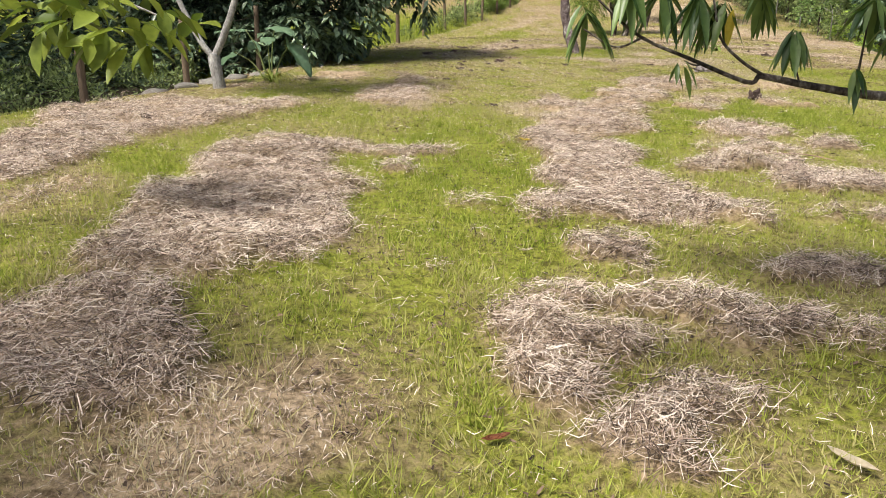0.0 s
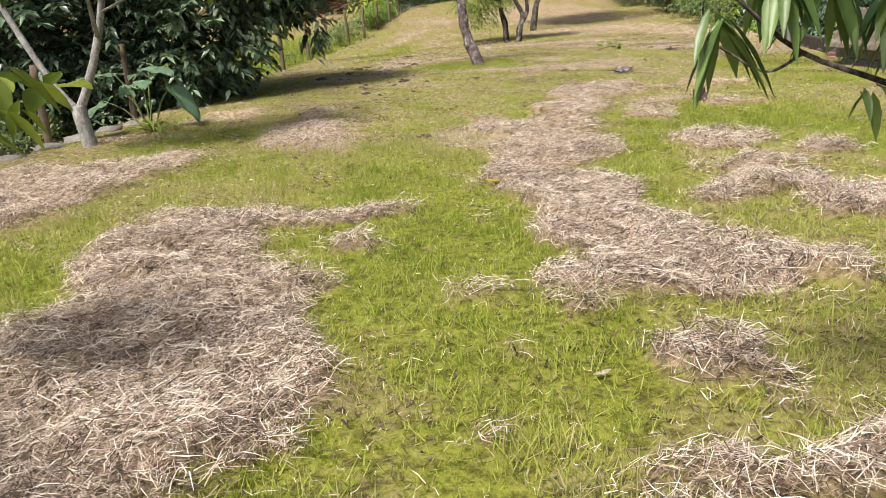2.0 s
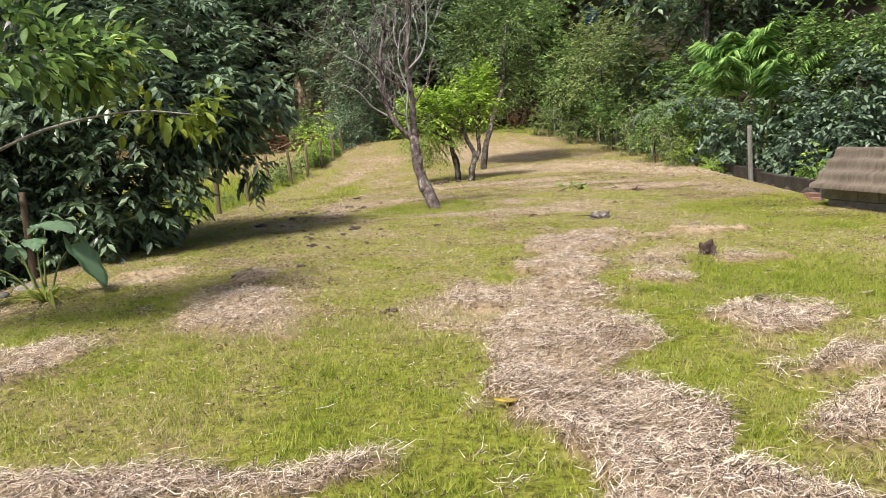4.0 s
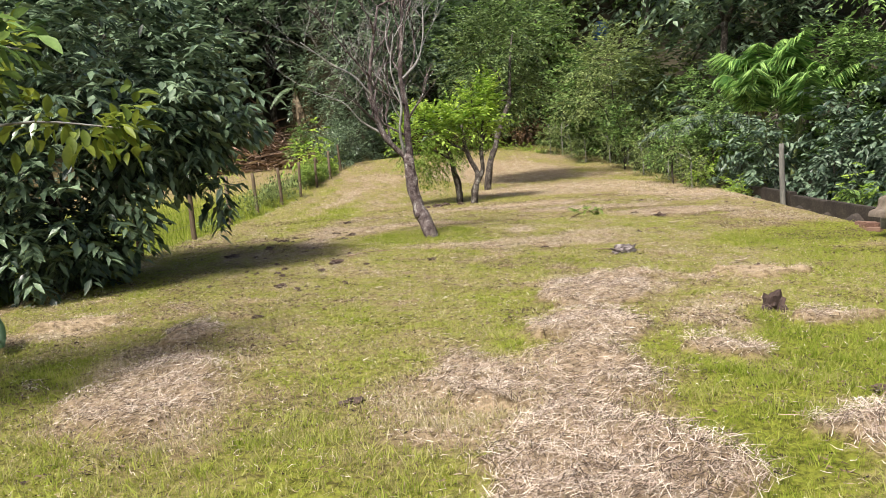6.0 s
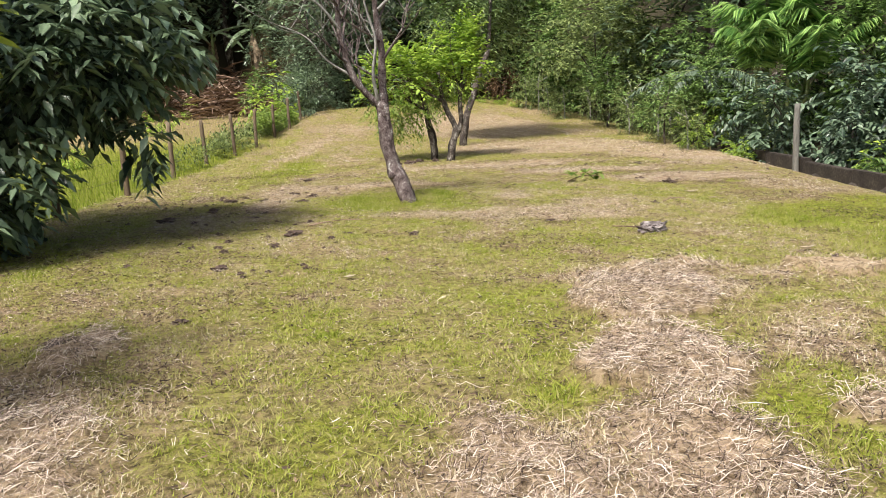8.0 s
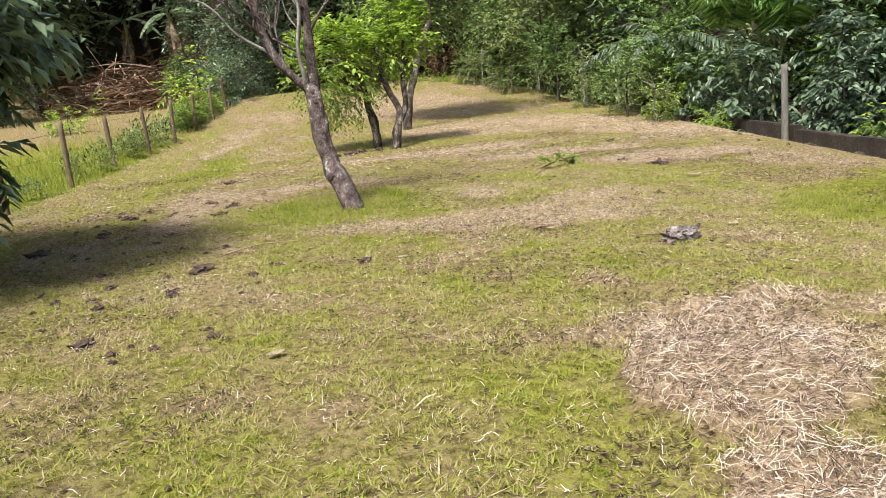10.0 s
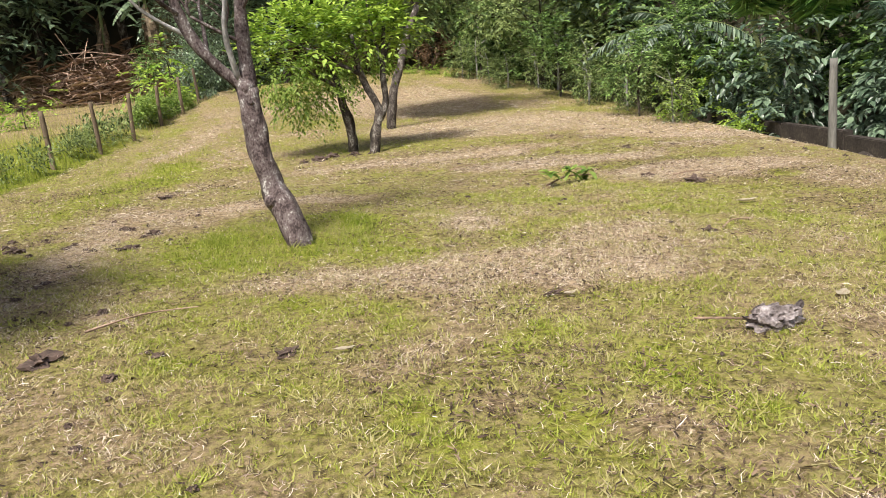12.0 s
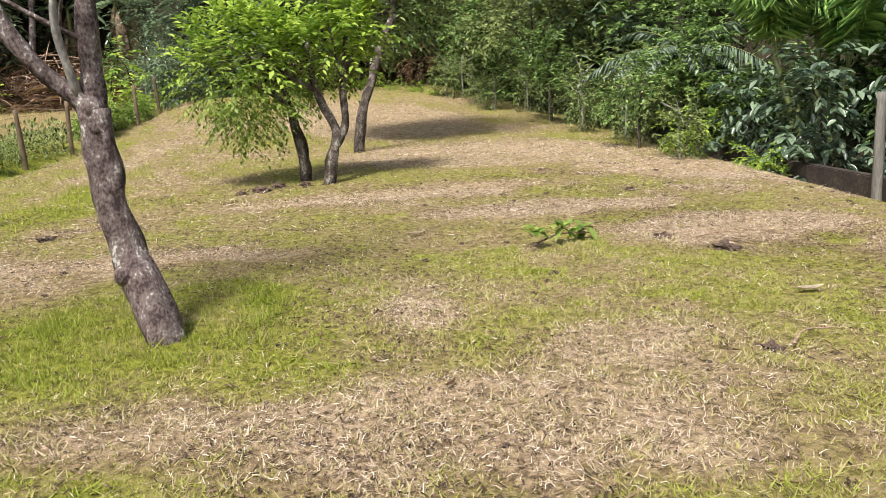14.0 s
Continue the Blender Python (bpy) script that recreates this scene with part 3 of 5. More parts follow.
M_LITTER = shader("dark leaf litter", [(0.2, (0.03, 0.02, 0.014)), (0.5, (0.10, 0.065, 0.042)), (0.85, (0.24, 0.165, 0.11))], 2, 20, 0.85, 0, 0.0, 0.7)
lx, ly = scatter(320000, -4.5, 10.5, 1.2, 26.0, lambda x, y: on_lawn(x, y) * (0.12 + 0.88 * smooth(-0.1, 0.8, ripple(x * 0.9 + 9, y * 0.9) + 0.6 * ripple(y * 2.1, x * 2.1 + 3))) * (1 - 0.7 * hay_amount(x, y)) * (0.35 + 0.65 * smooth(7, 11, y)))
straws("leaf_litter", lx, ly, rng.uniform(0.012, 0.045, len(lx)), 0.022, rng.uniform(0.0015, 0.005, len(lx)), "small dark bits of dead leaves among the grass", 0.1, 1, M_LITTER)


def gz(x, y):
    return float(ground_height(np.array([float(x)]), np.array([float(y)]))[0])


# ---- trees and shrubs on the lawn ----
def bare_tree(x, y):
    z = gz(x, y)
    t = thing("bare_tree", "leaning leafless tree with grey lichen bark on the lawn", "tree", (x, y, z))
    bm = bmesh.new()
    tube(bm, ((0.03, -0.02, -0.1), (-0.04, 0.1, 0.28), (-0.12, 0.2, 0.5), (-0.17, 0.26, 0.8), (-0.19, 0.28, 1.1), (-0.215, 0.3, 1.42)), 0.125, 0.095, 14, 30, 0.35, 0.8)
    bmesh.ops.create_icosphere(bm, subdivisions=2, radius=0.094, matrix=Matrix.Translation((-0.215, 0.3, 1.43)))
    bmesh.ops.create_icosphere(bm, subdivisions=2, radius=0.075, matrix=Matrix.Translation((-0.155, 0.13, 0.41)))
    part("trunk", bm, M_BARK, t, "dark mottled trunk", True)
    r = random.Random(5)

    def grow(bm, p, d, length, rad, depth):
        q = [p]
        e = Vector(d)
        for i in range(3):
            e = (e + Vector((r.uniform(-0.28, 0.28), r.uniform(-0.28, 0.28), r.uniform(-0.05, 0.25)))).normalized()
            q.append(q[-1] + e * length / 3)
        tube(bm, q, rad, rad * 0.55, 8 if rad > 0.03 else 5, 9, 0.3)
        if depth:
            for i in range(3 if depth > 1 else 4):
                k = q[r.choice((1, 2, 2, 3))] if i else q[3]
                v = (e + Vector((r.uniform(-0.95, 0.95), r.uniform(-0.95, 0.95), r.uniform(-0.3, 0.7)))).normalized()
                grow(bm, k, v, length * r.uniform(0.55, 0.8), rad * 0.55, depth - 1)

    mains = ((((-0.285, 0, 1.28), (-0.33, 0.0, 1.44), (-0.48, 0.02, 1.60), (-0.68, 0.04, 1.86), (-0.80, 0.06, 2.25), (-0.86, 0.05, 2.75), (-0.78, 0.0, 3.3), (-0.6, 0, 4.1)), 0.078),
             (((-0.285, 0.0, 1.28), (-0.285, 0.01, 1.44), (-0.27, 0.03, 1.75), (-0.24, 0.06, 2.3), (-0.28, 0.1, 2.9), (-0.22, 0.1, 3.5), (-0.12, 0.05, 4.3)), 0.086),
             (((-0.85, 0.05, 2.6), (-1.15, 0.0, 2.95), (-1.5, -0.1, 3.15), (-2.0, -0.1, 3.55)), 0.026), (((-0.25, 0.08, 2.85), (0.05, 0.1, 3.15), (0.2, 0.15, 3.6), (0.25, 0.2, 4.2)), 0.03),
             (((-0.36, -0.02, 1.5), (-0.42, -0.12, 1.95), (-0.36, -0.16, 2.4), (-0.5, -0.2, 3.0), (-0.4, -0.2, 3.6)), 0.032), (((-0.7, 0.04, 1.9), (-1.05, 0.1, 2.15), (-1.35, 0.1, 2.5), (-1.75, 0.2, 2.7)), 0.022))
    for pts, rad in mains:
        bm = bmesh.new()
        pts = [(x + 0.08, y + 0.3, z) for x, y, z in pts]
        path = tube(bm, pts, rad, rad * 0.25, 10, 26, 0.6, 0.8, seed=rad * 300)
        for k in range(9, 26, 2 if rad > 0.04 else 3):
            d = (path[k] - path[k - 1]).normalized()
            v = (d * 0.5 + Vector((r.uniform(-1, 1), r.uniform(-1, 1), r.uniform(-0.1, 0.8)))).normalized()
            grow(bm, path[k], v, r.uniform(0.45, 1.05), rad * 0.28, 2)
        part("branch", bm, M_GREYBARK if rad < 0.06 else M_BARK, t, "grey lichen-covered bare branch", True)
    return t


bare_tree(2.93, 19.12)


def fresh_tree(x, y):
    z = gz(x, y)
    t = thing("young_tree", "small fruit tree with fresh bright green leaves", "tree", (x, y, z))
    for pts, r0, r1 in ((((-0.1, -0.1, -0.1), (-0.12, -0.1, 0.45), (-0.2, -0.05, 0.9), (-0.24, 0.0, 1.25), (-0.4, 0.0, 1.9)), 0.10, 0.05), (((0.12, -0.7, -0.1), (0.2, -0.65, 0.3), (0.3, -0.6, 0.62), (0.32, -0.5, 0.85), (0.14, -0.4, 1.3), (0.05, -0.3, 2.1)), 0.105, 0.045),
                        (((0.3, -0.6, 0.55), (0.5, -0.5, 0.85), (0.55, -0.35, 1.4), (0.7, -0.2, 2.2)), 0.07, 0.035), (((-0.24, 0, 1.2), (-0.7, 0.0, 1.5), (-1.3, 0.0, 1.75)), 0.035, 0.015), (((0.1, -0.4, 1.4), (-0.5, -0.4, 1.75), (-1.1, -0.3, 2.1)), 0.035, 0.015),
                        (((0.6, -0.3, 1.6), (0.9, -0.2, 2.2), (1.05, -0.1, 3.0)), 0.03, 0.012), (((0.55, -0.35, 1.5), (0.45, -0.2, 2.3), (0.45, -0.1, 3.1)), 0.028, 0.012)):
        bm = bmesh.new()
        tube(bm, pts, r0, r1, 10, 16, 0.55, seed=r0 * 99)
        part("trunk" if r0 > 0.06 else "branch", bm, M_DARKBARK, t, "", True)
    part("crown", sprays("crown", [(-0.9, 0.0, 2.1, 0.9, 0.8, 0.5), (-0.2, 0.1, 2.3, 0.6, 0.7, 0.45), (0.55, -0.1, 2.2, 0.45, 0.5, 0.65), (0.9, 0.0, 2.4, 0.4, 0.45, 0.6), (0.45, 0, 2.95, 0.2, 0.2, 0.4), (1.02, 0, 3.05, 0.2, 0.2, 0.4), (0.75, 0, 2.7, 0.3, 0.3, 0.4)], 640, 9, 0.42, 0.15, 0.46, M_BRIGHTLEAF, 11, 0.7, 0.1, gaps=0.62), M_BRIGHTLEAF, t)
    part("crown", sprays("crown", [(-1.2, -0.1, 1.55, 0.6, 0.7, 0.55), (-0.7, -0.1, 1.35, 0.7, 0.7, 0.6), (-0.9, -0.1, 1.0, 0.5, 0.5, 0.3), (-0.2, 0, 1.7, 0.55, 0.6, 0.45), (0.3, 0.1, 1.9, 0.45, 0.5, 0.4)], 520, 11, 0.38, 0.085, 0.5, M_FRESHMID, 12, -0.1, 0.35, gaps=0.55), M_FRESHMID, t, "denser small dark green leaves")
    return t


fresh_tree(5.45, 26.6)


def broad_tree(name, label, trunk, lobes, leaf, n, size, ratio, bark, seed, at, radius=0.12, near=False, hang=0.12, clumps=16, spread=0.3, group="", twig=0.0, gaps=0.5):
    """A tree with a trunk path, limbs to its lobes and a crown."""
    t = thing(name, label, "tree", at, group)
    bm = bmesh.new()
    tube(bm, trunk, radius, radius * 0.6, 10, 14, 0.35, seed=seed)
    part("trunk", bm, bark, t, "", True)
    for k, b in enumerate(lobes[:5]):
        bm = bmesh.new()
        limbs(bm, trunk[-1], radius * 0.55, [b[:3]], seed + k)
        part("limb", bm, bark, t, "", True)
    leaves = sprays("crown", lobes, n // 9, 9, twig, size, ratio, leaf, seed, 0.15, hang, near, gaps=gaps) if twig else crown("crown", lobes, n, size, ratio, leaf, seed, clumps, spread, hang, near)
    part("crown", leaves, leaf, t)
    return t


# dark glossy tree that hangs over the fence to the ground
x0, y0 = -2.9, 17.6
broad_tree("dark_leaved_tree", "large dense tree with dark glossy leaves down to the ground", ((0, 0, -0.2), (0.1, 0, 0.8), (0.0, 0.1, 2.0)),
           [(0.1, 0, 2.8, 2.3, 2.2, 1.7), (1.6, 0, 2.6, 1.5, 1.5, 1.2), (-1.6, -0.5, 2.4, 1.7, 1.7, 1.6), (2.1, 0.1, 2.15, 0.85, 0.9, 0.5), (0.4, -0.9, 1.2, 1.1, 0.9, 0.9), (-1.2, -0.6, 0.9, 1.3, 0.9, 0.8), (-1.0, 0.2, 4.6, 1.9, 1.8, 1.2), (2.4, -0.2, 1.35, 0.22, 0.25, 0.4), (-0.2, 0.3, 0.8, 1.2, 0.7, 0.7), (0.7, 0.1, 3.8, 1.3, 1.2, 1.0), (-0.3, -1.1, 0.5, 1.0, 0.7, 0.6), (0.5, -0.4, 0.6, 0.6, 0.5, 0.5), (-2.2, -1.2, 1.6, 1.4, 1.2, 1.3), (1.6, -0.2, 2.1, 0.8, 0.8, 0.4), (0.8, -0.8, 1.75, 0.8, 0.8, 0.5)],
           M_DARKLEAF, 36000, 0.21, 0.42, M_DARKBARK, 3, (x0, y0, gz(x0, y0)), 0.14, hang=0.45, twig=0.36, gaps=0.5)

# orchard tree behind the young one
x0, y0 = 7.2, 30.2
broad_tree("orchard_tree", "round dense orchard tree with small dark leaves", ((0, 0, -0.1), (0.1, 0.05, 0.4), (0.2, 0.1, 0.85), (0.45, 0.2, 1.4), (0.75, 0.4, 2.1), (1.2, 0.7, 2.8)),
           [(1.1, 2.4, 4.3, 1.8, 1.8, 1.8), (1.9, 2.4, 3.1, 1.4, 1.5, 0.9), (2.1, 2.4, 5.5, 1.8, 1.8, 1.4), (1.0, 1.2, 2.9, 0.7, 0.8, 0.6)], M_ORCHARD, 15000, 0.16, 0.45, M_DARKBARK, 21, (x0, y0, gz(x0, y0)), 0.125, twig=0.5, gaps=0.45)
x0, y0 = 15.4, 38.0
broad_tree("orchard_tree", "spreading orchard tree with small olive leaves", ((0, 0, -0.1), (0.1, 0.1, 0.7), (0.2, 0.2, 1.6)),
           [(0, 0, 4.3, 2.1, 1.9, 1.5), (1.3, 0.2, 3.2, 1.5, 1.5, 1.2), (-1.0, 0, 3.0, 1.6, 1.3, 1.0)], M_OLIVELEAF, 11000, 0.17, 0.45, M_DARKBARK, 22, (x0, y0, gz(x0, y0)), 0.08, twig=0.5, gaps=0.5)

# small forked tree at the lawn's edge with yellow-green leaves
x0, y0 = -3.5, 12.1
t = thing("forked_tree", "small forked tree with pale trunk and yellow-green leaves", "tree", (x0, y0, gz(x0, y0)))
for pts, r0, r1 in ((((0, 0, -0.1), (-0.03, 0, 0.3), (-0.05, 0, 0.52)), 0.10, 0.085), (((-0.05, 0, 0.45), (-0.25, 0, 0.75), (-0.6, 0.1, 1.5), (-0.9, 0.1, 2.4)), 0.05, 0.03), (((-0.04, 0, 0.45), (0.14, 0, 0.8), (0.36, 0, 1.3), (0.6, 0.1, 2.2), (0.9, 0.1, 2.9)), 0.06, 0.03),
                    (((0.45, 0, 1.6), (1.1, 0.1, 1.85), (1.9, 0.1, 1.95), (2.6, 0.0, 1.85)), 0.018, 0.006), (((0.6, 0, 2.2), (1.2, 0.0, 2.6), (2.0, 0.1, 2.5)), 0.016, 0.006), (((0.36, 0, 1.3), (0.45, -0.5, 1.9), (0.6, -1.2, 2.6)), 0.03, 0.012), (((0.45, -0.5, 1.9), (0.2, -0.9, 2.1), (-0.2, -1.3, 2.2)), 0.016, 0.006)):
    bm = bmesh.new()
    tube(bm, pts, r0, r1, 10, 14, 0.3, seed=r0 * 50)
    part("trunk" if r0 > 0.09 else "branch", bm, M_GREYBARK, t, "", True)
part("crown", crown("crown", [(0.5, -1.2, 3.0, 1.1, 0.8, 0.5), (0.9, -1.3, 2.5, 0.8, 0.7, 0.45), (0.1, -1.2, 2.2, 0.8, 0.5, 0.35), (1.4, -0.9, 2.4, 0.7, 0.6, 0.35)], 1900, 0.15, 0.5, M_MIDLEAF, 31, 16, 0.35, near=True), M_MIDLEAF, t)
part("leaves", crown("leaves", [(2.2, 0.05, 1.95, 0.6, 0.3, 0.25), (1.6, 0.1, 2.5, 0.6, 0.4, 0.25), (2.6, 0, 1.75, 0.2, 0.2, 0.18)], 260, 0.15, 0.5, M_LIMELEAF, 32, 14, 0.4, near=True), M_LIMELEAF, t, "yellow-green leaves at the branch tips")

# tree beside the path's start whose twigs hang into view
x0, y0 = -3.3, 3.9
t = broad_tree("overhanging_tree", "tree with yellow-green leaves overhanging the lawn", ((0, 0, -0.2), (0.05, 0, 1.0), (0.2, 0, 2.0)), [(0.2, -2.2, 3.3, 1.0, 0.8, 0.45), (0.9, -2.9, 3.1, 0.9, 0.9, 0.4), (0.2, -3.6, 3.2, 1.1, 0.9, 0.4)], M_LIMELEAF, 1000, 0.16, 0.5, M_GREYBARK, 41, (x0, y0, gz(x0, y0)), 0.09, near=True)
part("leaves", crown("leaves", [(1.4, 0.6, 1.22, 0.35, 0.3, 0.14), (1.75, 0.6, 1.12, 0.15, 0.2, 0.10), (1.1, 0.7, 1.25, 0.4, 0.3, 0.16), (1.6, 0.5, 1.06, 0.15, 0.15, 0.1)], 110, 0.18, 0.52, M_LIMELEAF, 42, 12, 0.5, near=True), M_LIMELEAF, t)
bm = bmesh.new()
tube(bm, ((0.15, 0, 1.7), (0.7, 0.3, 1.7), (1.3, 0.6, 1.35), (1.75, 0.6, 1.15)), 0.02, 0.005, 6, 10, 0.2)
part("branch", bm, M_GREYBARK, t)

# mango tree with one low branch over the lawn
x0, y0 = 3.6, 3.3
t = broad_tree("mango_tree", "mango tree with long drooping leaves and low branch", ((0, 0, -0.2), (0.0, 0, 0.8), (-0.1, 0, 1.6)), [(-0.8, -0.2, 3.2, 1.3, 1.2, 0.6), (-2.0, -0.5, 3.1, 0.9, 0.9, 0.4), (-2.9, -0.7, 3.2, 0.7, 0.7, 0.3), (-2.4, -1.4, 3.1, 0.9, 0.6, 0.3), (-3.5, -1.7, 3.15, 0.7, 0.6, 0.3)], M_MANGOLEAF, 3700, 0.19, 0.22, M_DARKBARK, 51, (x0, y0, gz(x0, y0)), 0.1, near=True, hang=0.9)

# ---- wooded surroundings: prototypes, then copies ----
def prototype(name, label, height, width, leaf, n, size, ratio, seed, bark=M_DARKBARK, low=0.15, group="", hang=0.1, twig=0.0, near=False, gaps=0.55):
    r = random.Random(seed)
    lobes = [(r.uniform(-0.5, 0.5) * width, r.uniform(-0.5, 0.5) * width, height * r.uniform(low + 0.15, 0.85), width * r.uniform(0.4, 0.62), width * r.uniform(0.4, 0.62), height * r.uniform(0.16, 0.26)) for i in range(7)]
    return broad_tree(name, label, ((0, 0, -0.3), (0.05 * width, 0, height * 0.3), (0, 0.04 * width, height * 0.55)), lobes, leaf, n, size, ratio, bark, seed, (0, 0, 0), (0.02 if height > 5 else 0.012) * height + 0.008, clumps=30, spread=0.2, group=group, hang=hang, twig=twig, near=near, gaps=gaps)


def place(proto, spots, seed, sink=0.05):
    r = random.Random(seed)
    for i, (x, y, s) in enumerate(spots):
        m = pose(x, y, gz(x, y) - sink, 0, 0, r.uniform(0, 360)) @ Matrix.Diagonal((s * r.uniform(0.9, 1.1), s * r.uniform(0.9, 1.1), s, 1))
        if i:
            copy_thing(proto, m)
        else:
            first = m
    proto.matrix_basis = first


forest_a = prototype("forest_tree", "dense dark green forest tree on the slope", 8.5, 4.2, M_MIDLEAF, 5000, 0.42, 0.42, 61, twig=1.1, group="forest on the slope")
forest_b = prototype("forest_tree", "dense olive green forest tree on the slope", 7.5, 4.0, M_OLIVELEAF, 5000, 0.38, 0.45, 62, twig=1.0, group="forest on the slope")
forest_c = prototype("forest_tree", "shaded dark forest tree on the slope", 9.0, 4.5, M_DARKLEAF, 4800, 0.46, 0.42, 63, twig=1.2, group="forest on the slope")
r = random.Random(17)
spots = {0: [], 1: [], 2: []}
for row, (yy, xa, xb, step) in enumerate(((48, 8, 34, 3.4), (53, 4, 44, 3.8), (60, 6, 54, 4.6), (69, 8, 62, 5.0), (79, -26, 70, 5.6))):
    x = xa
    while x < xb:
        spots[r.choice((0, 1, 2))].append((x + r.uniform(-1, 1), yy + r.uniform(-1.8, 1.8), r.uniform(0.75, 1.25)))
        x += step
for x, y in ((17.5, 40), (19, 35), (22.5, 31), (21.5, 27), (22, 23), (21.5, 19), (17.5, 15.5), (15, 11), (22, 38), (25, 33), (24, 25), (24, 20), (21, 15), (-13.5, 15), (-14, 20), (-11, 26), (-15, 33), (-12, 10.5), (-14, 44), (-18, 62), (-20, 50), (-21, 40)):
    spots[r.choice((0, 1, 2, 2))].append((x, y, r.uniform(0.75, 1.15)))
spots = {k: [q for q in v if not (44 < q[1] < 52 and abs(q[0] - 18.25 - 0.463 * (q[1] - 45)) < 2.2) and not (q[0] < 5 and 50 < q[1] < 55)] for k, v in spots.items()}
# only dark-leaved trees here: the hollow's deep shade is put into leaf colour
for x, y, k in ((-9, 55, 1.2), (-14, 54, 1.2), (-5, 61, 1.3), (-10, 66, 1.5), (-3.5, 65, 1.5), (1.5, 65.5, 1.4), (5.0, 60, 1.2), (6.5, 55, 1.0), (-7, 70, 1.6), (2, 72, 1.6), (-1.0, 68, 1.5), (6.5, 66, 1.5)):
    spots[2].append((x, y, k))
place(forest_a, spots[0], 1)
place(forest_b, spots[1], 2)
place(forest_c, spots[2], 3)

shrub_a = prototype("shrub", "leafy small-leaved shrub along the lawn's border", 2.3, 0.75, M_OLIVELEAF, 1500, 0.12, 0.42, 71, M_GREYBARK, low=0.14, twig=0.3, gaps=0.45, group="border shrubs")
shrub_b = prototype("shrub", "dark green shrub along the lawn's border", 2.6, 0.9, M_MIDLEAF, 2000, 0.14, 0.45, 72, low=0.1, twig=0.32, gaps=0.45, group="border shrubs")
shrub_c = prototype("shrub", "broad-leaved shrub with shiny blue-green leaves", 2.5, 1.2, M_GREYLEAF, 1900, 0.19, 0.48, 73, low=-0.05, twig=0.5, near=True, gaps=0.35, hang=0.5, group="border shrubs")
shrub_d = prototype("shrub", "yellow-green leafy shrub by the wall", 1.5, 0.9, M_BRIGHTLEAF, 1100, 0.15, 0.42, 74, low=0.0, twig=0.35, group="border shrubs")
place(shrub_a, [(12.2, 26.1, 0.72), (13.7, 32.0, 0.8), (14.0, 38.0, 0.8), (14.1, 39.8, 0.75), (14.8, 37.2, 0.9), (14.9, 34.0, 1.15), (14.2, 41.2, 1.0), (13.4, 29.6, 0.8), (13.9, 42.0, 0.9), (15.9, 33.5, 1.3), (14.4, 30.5, 1.0), (16.0, 38.0, 1.4)], 4)
shrub_f = prototype("shrub", "brown withered shrub at the lawn's end", 2.0, 1.4, M_BROWNLEAF, 1900, 0.15, 0.45, 76, low=0.0, twig=0.4, group="border shrubs")
place(shrub_f, [(10.6, 45.8, 1.0), (12.2, 46.6, 1.2), (13.6, 44.6, 0.9), (9.2, 46.8, 1.1), (14.6, 46.6, 1.2)], 15)
place(shrub_b, [(12.65, 28.0, 0.8), (14.2, 34.6, 1.05), (15.3, 29.5, 1.1), (16.4, 31.0, 1.4), (13.2, 45.0, 1.0), (11.0, 46.5, 1.1), (15.0, 42.5, 1.4), (16.5, 25.0, 1.4), (2.2, 50, 1.0)], 5)
place(shrub_c, [(13.55, 24.2, 0.95), (13.35, 21.6, 0.85), (13.5, 19.6, 0.9), (14.6, 22.6, 1.1), (14.6, 20.2, 1.2), (14.0, 17.6, 1.0), (15.6, 18.2, 1.3), (13.6, 25.8, 0.8), (13.5, 15.5, 1.1), (12.8, 13.2, 1.0)], 6)
place(shrub_d, [(3.0, 45.0, 1.8), (12.4, 44.2, 0.4), (13.1, 43.4, 0.45), (13.6, 42.4, 0.4), (11.6, 44.8, 0.4), (12.55, 24.2, 0.4), (13.0, 24.9, 0.6), (12.9, 19.0, 0.8), (13.0, 20.4, 0.6), (12.2, 16.8, 0.7), (11.8, 45.6, 0.7), (-3.6, 30, 0.6), (13.0, 26.9, 0.9), (-2.0, 42.0, 1.0)], 7)


shrub_g = prototype("shrub", "tall dense thicket shrub behind the low wall", 3.3, 1.7, M_MIDLEAF, 3600, 0.2, 0.45, 77, low=-0.1, twig=0.5, gaps=0.3, group="border shrubs")
place(shrub_g, [(15.7, 20.0, 0.9), (15.7, 22.2, 0.95), (16.1, 24.2, 1.0), (16.6, 26.6, 1.1), (16.8, 28.6, 1.0), (17.4, 31.2, 1.1), (15.3, 17.4, 0.9), (17.8, 22.0, 1.2), (18.0, 25.0, 1.2), (17.0, 18.6, 1.2), (16.9, 35.4, 1.1), (17.4, 43.0, 1.3), (16.0, 45.0, 1.1)], 16)


# the mango tree's low branch with its whorls of leaves
def whorls(name, hubs, material, seed, length=0.175, ratio=0.225, count=13, droop=0.35, fall=1.1):
    r = np.random.default_rng(seed)
    hub = np.repeat(np.array(hubs, float), count, 0)
    n = len(hub)
    a = r.uniform(0, 6.283, n)
    way = np.stack([np.cos(a) * 0.75, np.sin(a) * 0.75, -fall + r.normal(0, 0.35, n)], -1)
    ln = length * r.uniform(0.7, 1.2, n)
    up = np.stack([np.cos(a), np.sin(a), np.full(n, 0.9)], -1)
    return leaf_mesh(name, hub + r.normal(0, 0.012, (n, 3)), way, up, ln, ln * ratio * r.uniform(0.85, 1.2, n), material, True, droop)


